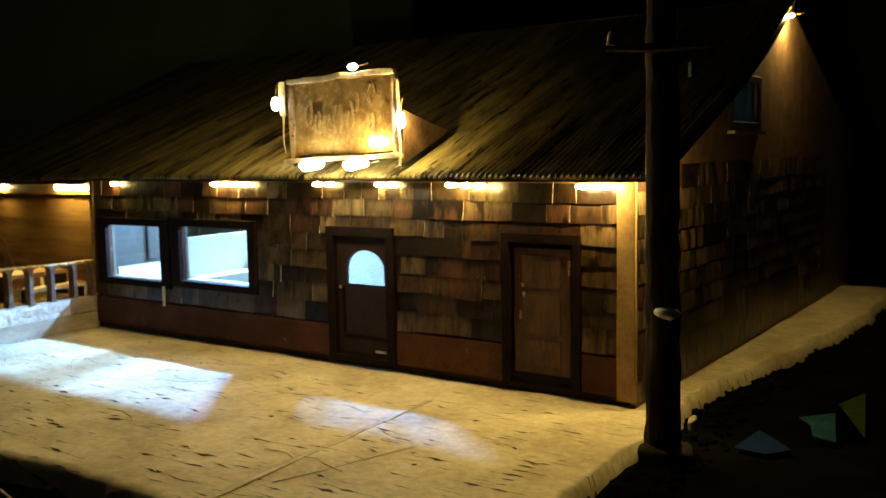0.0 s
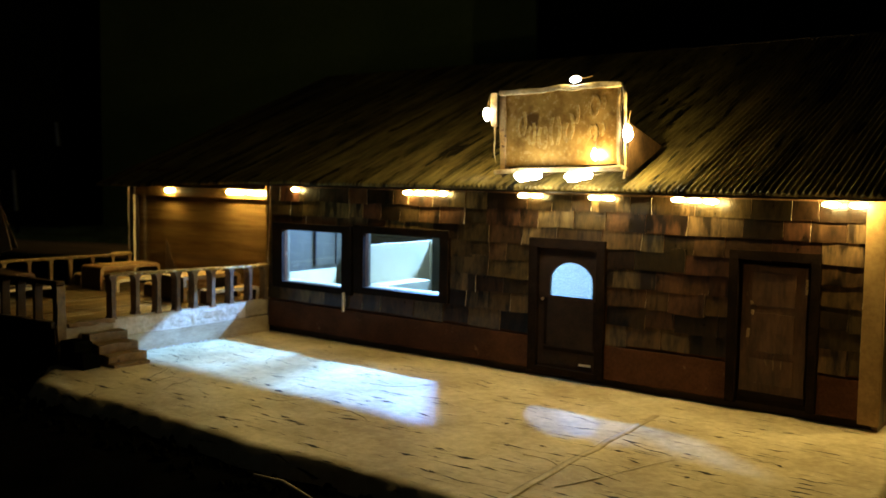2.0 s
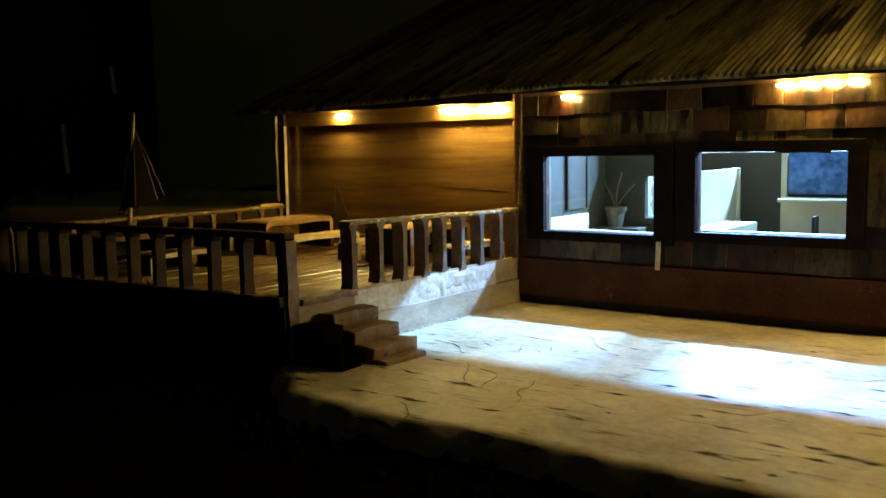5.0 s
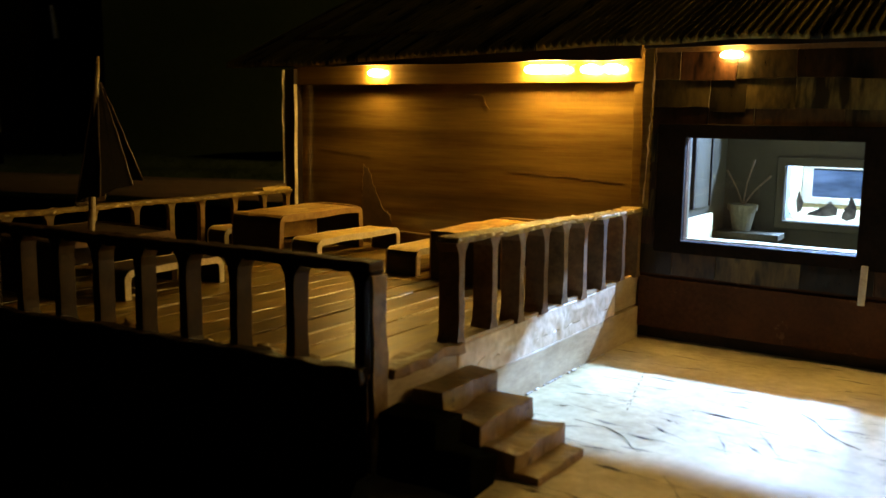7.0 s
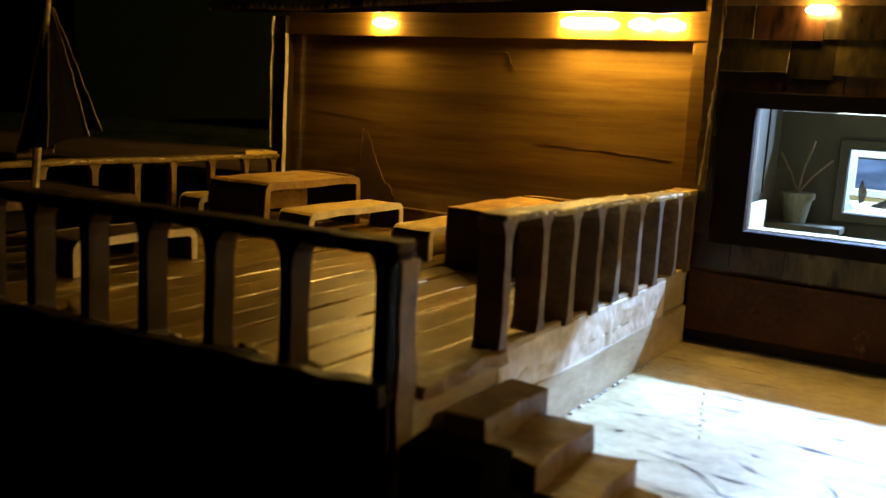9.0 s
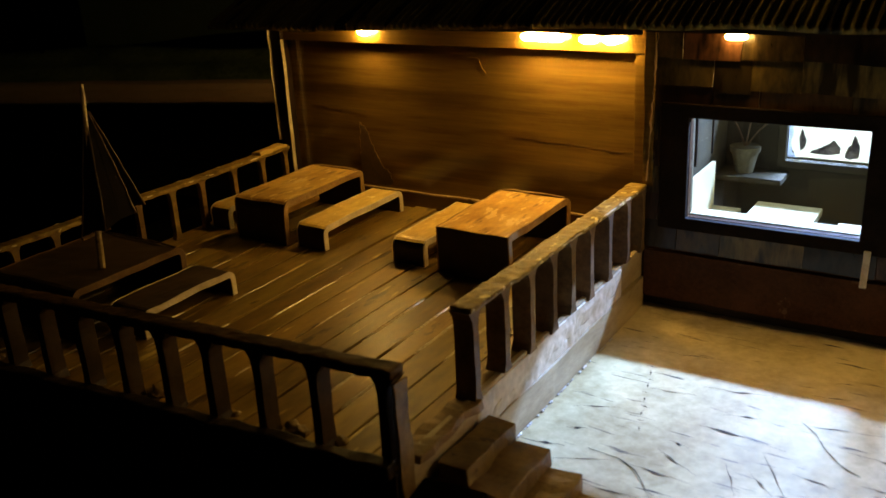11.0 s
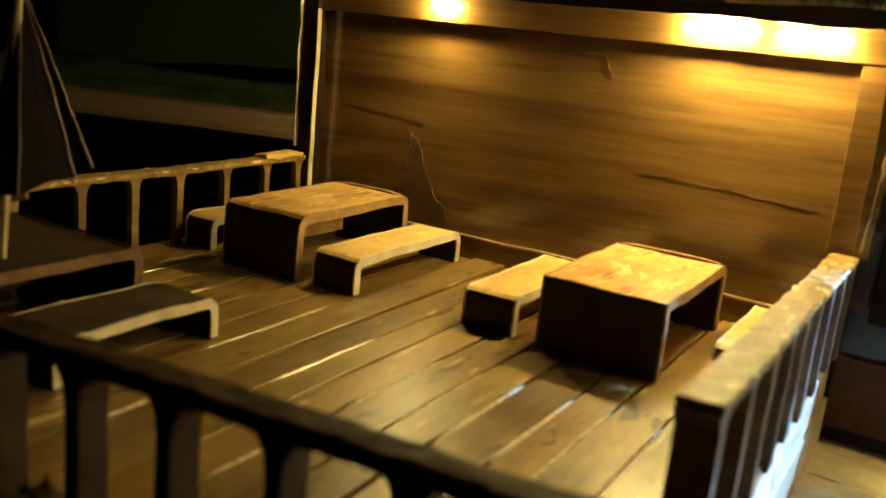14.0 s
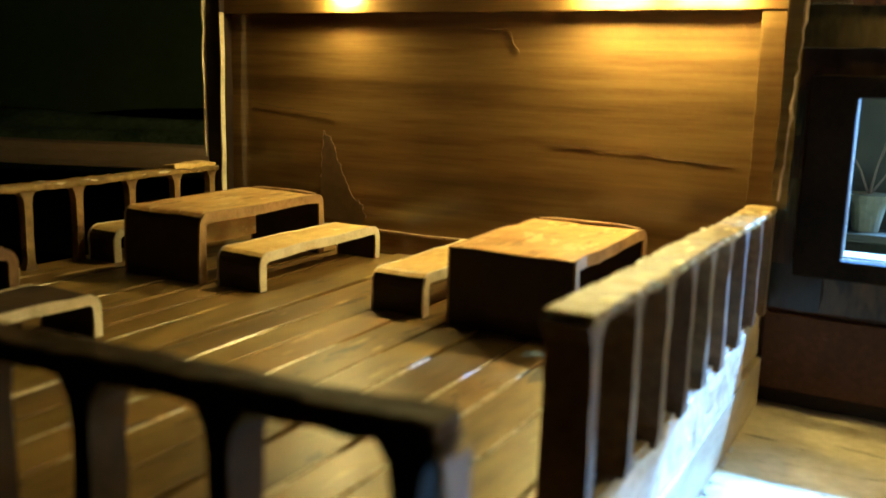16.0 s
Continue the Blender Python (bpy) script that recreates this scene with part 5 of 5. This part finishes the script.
bent("bench", "low card bench with a pale edge, coloured dark for dim light", "bench", "deck benches", -0.291, -0.2555, -0.318, -0.226, 0.0690, 0.0042, 0, (DIM, TABLE_END, EDGE))
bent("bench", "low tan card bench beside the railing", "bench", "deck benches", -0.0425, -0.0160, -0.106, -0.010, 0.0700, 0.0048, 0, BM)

# folded parasol standing through the end table, one panel hanging open
par = thing("folded_parasol", (-0.3135, -0.302, 0.0875), "folded dark paper parasol standing on the table", "parasol")
foot, tip = Vector((-0.3135, -0.302, 0.0880)), Vector((-0.3313, -0.2772, 0.2151))
axis = (tip - foot).normalized()
part("pole", rough_up(tube(bmesh.new(), [foot, foot.lerp(tip, 0.5), tip, tip + axis * 0.006], [0.0027, 0.0024, 0.0018, 0.0012], 8), 0.0005, 90), RAILM, par, "pale thin pole")
hem = foot.lerp(tip, 0.23)
side = Vector((0.42, 0.90, 0)).normalized()
deep = axis.cross(side).normalized()


def fold(across_a, across_b, out_a, out_b, drop_a, drop_b):
    """One pleat of paper from the tip to the hem between two edges; across: along the parasol's broad side."""
    a, b = hem + side * across_a + deep * out_a - axis * drop_a, hem + side * across_b + deep * out_b - axis * drop_b
    bm = bmesh.new()
    top = tip - axis * 0.014
    v = [bm.verts.new(p) for p in (top + side * across_a * 0.10, a, a.lerp(b, 0.5) + axis * 0.002, b, top + side * across_b * 0.10)]
    bm.faces.new(v)
    bmesh.ops.triangulate(bm, faces=bm.faces)
    bmesh.ops.solidify(bm, geom=list(bm.faces), thickness=0.0008)
    leaf = part("canopy_fold", bm, PARASOL, par)
    for e, w in ((a, across_a), (b, across_b)):
        p = top + side * w * 0.10
        pts = [p.lerp(e, i / 8) + Vector(noise.noise_vector(p.lerp(e, i / 8) * 70)) * 0.0009 for i in range(9)]
        part("fold_edge", tube(bmesh.new(), pts, [0.0004 + 0.0004 * i / 8 for i in range(9)], 5), SLAT, leaf, "thin pale fold edge")


for row in ((-0.011, -0.003, 0.002, 0.008, 0.004, 0.006), (-0.003, 0.010, 0.008, 0.006, 0.006, 0.001), (0.010, 0.026, 0.004, -0.004, -0.004, -0.008), (0.024, 0.036, 0.002, -0.002, -0.008, -0.010),
            (-0.011, 0.004, 0.002, -0.010, 0.004, 0.002), (0.004, 0.028, -0.010, -0.006, 0.002, -0.006)):
    fold(*row)
bm = tube(bmesh.new(), [hem + side * (-0.011 + 0.021 * i / 8) + deep * (0.009 - 0.004 * abs(i / 4 - 1)) - axis * (0.006 - 0.004 * i / 8) for i in range(9)], [0.0016] * 9, 6)
part("hem", rough_up(bm, 0.0012, 90), SLAT, par, "pale bound hem")

# ---- utility pole beside the house ----
pole = thing("utility_pole", (0.985, -0.085, -0.012), "rough dark twig utility pole with crossarms", "utility pole")
pts = [(0.985 + 0.004 * noise.noise((0, 0, k * 0.5)), -0.085 - 0.010 * k / 13, -0.018 + 0.052 * k) for k in range(14)]
bm = tube(bmesh.new(), pts, [0.0165 - 0.0003 * k for k in range(14)], 12)
bmesh.ops.subdivide_edges(bm, edges=list(bm.edges), cuts=2, use_grid_fill=True)
smooth(part("trunk", rough_up(bm, 0.0035, 55), BARK, pole))
for z, a, b in ((0.352, -0.045, 0.052),):
    part("crossarm", tube(bmesh.new(), [(0.985 + a, -0.106, z + 0.004), (0.985, -0.110, z), (0.985 + b, -0.112, z - 0.001)], [0.0035, 0.0045, 0.0030], 7), BARK, pole)
    bm = bmesh.new()
    bmesh.ops.create_cone(bm, segments=10, radius1=0.006, radius2=0.003, depth=0.012, cap_ends=True, matrix=Matrix.Translation((0.985 + a + 0.004, -0.106, z + 0.012)))
    part("insulator", rough_up(bm, 0.003, 90), TWIG, pole)
bm = bmesh.new()
bmesh.ops.create_icosphere(bm, subdivisions=3, radius=1, matrix=Matrix.Translation((0.985, -0.085, -0.016)) @ Matrix.Diagonal((0.030, 0.028, 0.016, 1)))
smooth(part("footing", rough_up(bm, 0.006, 60), BARK, pole, "lumpy plaster footing"))
bm = bmesh.new()
bmesh.ops.create_icosphere(bm, subdivisions=2, radius=1, matrix=Matrix.Translation((0.9935, -0.100, 0.120)) @ Matrix.Diagonal((0.012, 0.009, 0.006, 1)))
smooth(part("glue_blob", rough_up(bm, 0.003, 90), WHITE, pole, "white glue blob"))

# ---- things round about ----
bm = tube(bmesh.new(), [(0.528, -0.483, -0.010), (0.570, -0.489, -0.005), (0.605, -0.495, -0.008), (0.645, -0.503, -0.011)], [0.0016, 0.0030, 0.0026, 0.0014], 7)
tagged(smooth(part("twig", rough_up(bm, 0.0012, 60), TWIG)), "short pale twig lying on the dark ground", "twig")

GOUGE = material("gouge", (0.02, 0.015, 0.01), (0.05, 0.036, 0.02), 0.8, 60, 300)
g = random.Random(21)


def gouge(x, y, turn, length, w, mid=0.5):
    """A long scratch that opens into a short dark slit; mid is where along it the slit lies."""
    n, pts, radii = 12, [], []
    for i in range(n + 1):
        u = i / n
        pts.append(((u - 0.5) * length, 0.25 * w * math.sin(i * 1.3 + x * 90) + 0.03 * length * noise.noise((x * 50, u * 3, 2)), 0))
        radii.append(0.00010 + 0.08 * w * math.sin(math.pi * u) + 0.85 * w * max(0.0, 1 - abs(u - mid) / 0.22) ** 1.3 * (0.7 + 0.6 * g.random()))
    bm = tube(bmesh.new(), pts, radii, 6)
    for v in bm.verts:
        v.co.z *= 0.12
    bm.transform(pose(x, y, 0, 0, 0, turn))
    for v in bm.verts:
        v.co.z += -0.0027 + 0.0016 * noise.noise((v.co.x * 14, v.co.y * 14, 1)) + 0.0006 * noise.noise((v.co.x * 90, v.co.y * 90, 4))
    part("gouge", bm, GOUGE, yard, "dark slit in the plaster")


gouge(0.617, -0.334, -4, 0.030, 0.0020)
# the scratches before the first window, from the light patch on
for x, y, turn, length, w in ((0.130, -0.173, -4, 0.062, 0.0013), (0.098, -0.235, -5, 0.043, 0.0013), (0.025, -0.236, 11, 0.021, 0.0014), (0.035, -0.179, 24, 0.034, 0.0008), (0.034, -0.211, 22, 0.014, 0.0011),
                              (0.100, -0.199, -14, 0.014, 0.0007), (0.105, -0.219, -30, 0.036, 0.0009), (0.126, -0.148, 13, 0.024, 0.0008), (0.116, -0.116, 11, 0.050, 0.0010), (0.075, -0.136, 5, 0.032, 0.0009),
                              (0.184, -0.137, 9, 0.055, 0.0006), (0.184, -0.201, -10, 0.030, 0.0009), (0.160, -0.204, -62, 0.047, 0.0004), (0.139, -0.222, -66, 0.034, 0.0005), (0.156, -0.218, -47, 0.026, 0.0006),
                              (0.049, -0.243, 26, 0.038, 0.0005), (0.075, -0.265, 1, 0.044, 0.0009), (0.173, -0.097, 12, 0.025, 0.0009)):
    gouge(x, y, turn, length, w, g.uniform(0.35, 0.65))
# a stitched column of short nicks
for k in range(10):
    gouge(0.048 + 0.0025 * k + g.gauss(0, 0.0006), -0.107 - 0.0095 * k, g.gauss(-70, 25) if k % 2 else g.gauss(8, 12), g.uniform(0.005, 0.009), 0.0007)
for k in range(230):
    x, y = g.uniform(0.03, 0.93), g.uniform(-0.44, -0.06)
    if x < 0.20 and -0.28 < y < -0.09:
        continue
    wide = 1.0 if y > -0.22 else 1.5
    gouge(x, y, g.gauss(0, 7), g.uniform(0.012, 0.060), wide * g.choice((0.0005, 0.0007, 0.0009, 0.0012, 0.0016, 0.0021)), g.uniform(0.3, 0.7))

for k in range(7):
    bm = tube(bmesh.new(), [(-0.008, 0, 0), (-0.003, 0.0006, 0), (0.004, 0, 0), (0.008, 0.0004, 0)], [0.0004, 0.0013, 0.0012, 0.0003], 6)
    for v in bm.verts:
        v.co.z *= 0.12
    bm.transform(pose(0.9125 + 0.0020 * k, -0.204 - 0.0118 * k, -0.0022, 0, 0, g.gauss(2, 6)))
    part("gouge", bm, GOUGE, yard, "dark slit in the plaster")

for k in range(12):
    x, y, a = g.uniform(0.05, 0.80), g.uniform(-0.41, -0.10), g.gauss(-40, 28) if k % 2 else g.gauss(-8, 8)
    pts = []
    for i in range(14):
        pts.append((x, y, -0.0024 + 0.0016 * noise.noise((x * 14, y * 14, 1)) + 0.0006 * noise.noise((x * 90, y * 90, 4))))
        a += g.gauss(0, 13)
        x, y = x + 0.005 * math.cos(radians(a)), max(-0.44, y + 0.005 * math.sin(radians(a)))
    part("hairline", tube(bmesh.new(), pts, [g.choice((0.00012, 0.0002, 0.0003)) if 0 < i < 13 else 0.0001 for i in range(14)], 5), SEAM if k % 4 == 0 else GOUGE, yard, "thin dark hairline crack")

# beads of clear glue along the foot of the skirt
GLOSSY = material("shiny_glue", (0.48, 0.42, 0.33), (0.70, 0.64, 0.54), 0.14, 80, 300, bump=0.3, spec=0.9)
for k in range(44):
    y, r = g.uniform(-0.25, -0.07), g.uniform(0.0004, 0.0012)
    bm = bmesh.new()
    bmesh.ops.create_icosphere(bm, subdivisions=2, radius=1, matrix=Matrix.Translation((0.0034 + r * 0.4, y, -0.0022)) @ Matrix.Diagonal((r, r * g.uniform(1.2, 2.6), r * 0.9, 1)))
    smooth(part("glue_bead", bm, GLOSSY, deck, "shiny bead of dried glue"))
bm = bmesh.new()
bmesh.ops.create_icosphere(bm, subdivisions=3, radius=1, matrix=Matrix.Translation((0.990, -0.020, -0.004)) @ Matrix.Diagonal((0.004, 0.004, 0.009, 1)))
tagged(smooth(part("glue_lump", rough_up(bm, 0.003, 140), SKIRT)), "pale lump of glue beside the pole", "glue")

# scraps of card on the felt
bm = bmesh.new()
v = [bm.verts.new(p) for p in ((1.036, -0.036, -0.015), (1.046, 0.012, -0.009), (1.084, -0.018, -0.014), (1.066, -0.040, -0.015))]
bm.faces.new(v)
bmesh.ops.solidify(bm, geom=list(bm.faces), thickness=0.0015)
tagged(part("paper_scrap", bm, material("blue_paper", (0.008, 0.020, 0.075), (0.016, 0.036, 0.11), 0.9, 30, 200, spec=0.03)), "folded blue paper scrap on the felt", "paper scrap")
bm = bmesh.new()
v = [bm.verts.new(p) for p in ((1.087, 0.165, -0.014), (1.104, 0.220, -0.012), (1.134, 0.052, -0.014), (1.110, 0.046, -0.014))]
bm.faces.new(v)
bmesh.ops.solidify(bm, geom=list(bm.faces), thickness=0.0015)
tagged(part("card_scrap", bm, material("yellow_green_card", (0.035, 0.045, 0.004), (0.06, 0.075, 0.008), 0.9, 30, 200, spec=0.03)), "yellow-green card scrap on the felt", "card scrap")

bm = bmesh.new()
v = [bm.verts.new(p) for p in ((1.067, 0.080, -0.012), (1.098, 0.092, -0.006), (1.108, 0.060, -0.010), (1.114, 0.024, -0.015), (1.092, 0.030, -0.013), (1.084, 0.052, -0.009))]
bm.faces.new(v)
bmesh.ops.triangulate(bm, faces=bm.faces)
bmesh.ops.solidify(bm, geom=list(bm.faces), thickness=0.0015)
tagged(part("paper_scrap", rough_up(bm, 0.004, 60), material("teal_paper", (0.008, 0.030, 0.045), (0.020, 0.060, 0.080), 0.9, 60, 200, spec=0.03)), "crumpled teal paper scrap on the felt", "paper scrap")

# low pieces behind the deck: a tan beam, a green cloth and a green backdrop
D = pose(-0.639, 0.565, 0, 0, 0, 18.8)
bm = boxes((-1.0, 0.45, -0.02, 0.02, 0.020, 0.058), bevel=0.012)
bm.transform(D)
tagged(part("wooden_beam", rough_up(bm, 0.002, 6, 10), BEAMM), "plain tan wooden beam behind the deck", "beam")
bm = bmesh.new()
bmesh.ops.create_grid(bm, x_segments=60, y_segments=14, size=0.5)
for v in bm.verts:
    u, w = v.co.x + 0.5, v.co.y + 0.5
    v.co = (-1.15 + 1.5 * u, 0.07 + 0.16 * w, 0.055 + 0.03 * w + 0.010 * noise.noise((u * 5, w * 4, 1)) - 0.05 * (1 - w) ** 3)
bm.transform(D)
bmesh.ops.solidify(bm, geom=list(bm.faces), thickness=0.003)
tagged(smooth(part("green_cloth", bm, MOSS)), "crumpled dark green cloth behind the beam", "cloth")
bm = boxes((-0.97, 0.55, 0.55, 0.57, -0.03, 1.6))
bm.transform(D)
tagged(part("backdrop", bm, GREEN), "dim green backdrop board", "backdrop", kind="structure")

# a black cloth heaped between the green one and the board, rising to the house
bm = bmesh.new()
bmesh.ops.create_grid(bm, x_segments=50, y_segments=10, size=0.5)
for v in bm.verts:
    u, w = v.co.x + 0.5, v.co.y + 0.5
    v.co = (-1.20 + 1.75 * u, 0.30 + 0.20 * w, -0.02 + math.sin(math.pi * min(1, w * 1.2) * 0.8) * (0.075 + 0.13 * max(0, u - 0.15)) + 0.008 * noise.noise((u * 7, w * 3, 6)))
bm.transform(D)
bmesh.ops.solidify(bm, geom=list(bm.faces), thickness=0.003)
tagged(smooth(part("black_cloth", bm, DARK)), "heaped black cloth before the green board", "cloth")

# thin rods added in the dark behind the deck, steel only where glints belong
METAL = material("dull_steel", (0.62, 0.60, 0.55), (0.85, 0.83, 0.78), 0.30, 30, 200, bump=0.05, spec=0.8)
METAL.node_tree.nodes["Principled BSDF"].inputs["Metallic"].default_value = 1.0
for rx, ry, cut, rz in ((-1.60, 0.40, 0.130, 0.255), (-1.515, 0.492, 0.330, 0.400)):
    rod = thing("steel_rod", (rx, ry, -0.02), "thin upright steel rod standing in the dark", "rod", "steel rods")
    part("shaft", tube(bmesh.new(), [(rx + 0.012, ry, -0.02), (rx + 0.006, ry, cut * 0.5), (rx, ry, cut)], [0.0045, 0.0052, 0.0060], 8), DARK, rod, "lower shaft blackened to show no glint")
    part("ferrule", tube(bmesh.new(), [(rx, ry, cut + 0.0002), (rx - 0.012, ry, rz)], [0.0072, 0.0055], 12), METAL, rod, "steel upper end added for a glint")
    part("foot", tube(bmesh.new(), [(rx + 0.012, ry, -0.0245), (rx + 0.012, ry, -0.0135)], [0.03, 0.026], 14), DARK, rod)

# a wooden chair beyond the table's edge, and a pale bent twig on a ledge of it
CHAIRM = material("dark_chair_wood", (0.24, 0.115, 0.045), (0.44, 0.23, 0.10), 0.6, 14, 120, stretch=(2, 2, 0.4), bump=0.4)
seat_z = -0.40
chair = thing("chair", (-1.10, -0.12, -0.72), "plain dark wooden chair beyond the table edge", "chair")
for cx, cy, top in ((-0.965, -0.124, -0.060), (-1.30, -0.235, -0.060), (-1.09, 0.24, seat_z), (-1.43, 0.13, seat_z)):
    part("leg", rough_up(boxes((cx - 0.020, cx + 0.020, cy - 0.016, cy + 0.016, -0.721, top), bevel=0.004), 0.002, 12, 6), CHAIRM, chair)
turn = Matrix.Rotation(math.atan2(-0.111, -0.335), 4, "Z")
for z in (-0.105, -0.23):
    part("back_rail", box(bmesh.new(), -1.2925, -0.9725, -0.1895, -0.1695, z, z + 0.035, 0.003, turn), CHAIRM, chair)
part("seat", box(bmesh.new(), -1.37, -1.02, -0.16, 0.19, seat_z, seat_z + 0.02, 0.004, turn), CHAIRM, chair)
bm = tube(bmesh.new(), [(-1.135, -0.034, -0.3752), (-1.105, -0.022, -0.3748), (-1.100, -0.012, -0.3740), (-1.098, 0.026, -0.3746), (-1.096, 0.066, -0.3752)], [0.0036, 0.0048, 0.0050, 0.0048, 0.0040], 8)
tagged(smooth(part("twig", rough_up(bm, 0.0012, 60), TWIG)), "pale bent twig lying on the chair seat", "twig")

# ---- shingles, last ----
lay_shingles(front, [0.2105, 0.1885, 0.1665, 0.1440, 0.1215, 0.0990, 0.0765, 0.0520], front_pieces, pose(0, 0, 0))


def side_pieces(z):
    end = 0.80 if z < 0.24 else min(0.80, RIDGE_Y + (RIDGE_Z - z) / SLOPE - 0.02)
    start = 0.002 if z < 0.225 else max(0.002, RIDGE_Y - (RIDGE_Z - z - 0.02) / SLOPE + 0.01)
    if end - start < 0.03:
        return []
    if GW[2] - 0.030 < z < GW[3] + 0.008:
        return [p for p in ((start, GW[0] - 0.011), (GW[1] + 0.011, end)) if p[1] - p[0] > 0.02]
    return [(start, end)]


lay_shingles(gable_side, [0.006 + 0.0240 * k for k in range(10)], side_pieces, pose(X1, 0, 0, 0, 0, 90), 0.25, PLAIN_SHINGLES, 0.45)
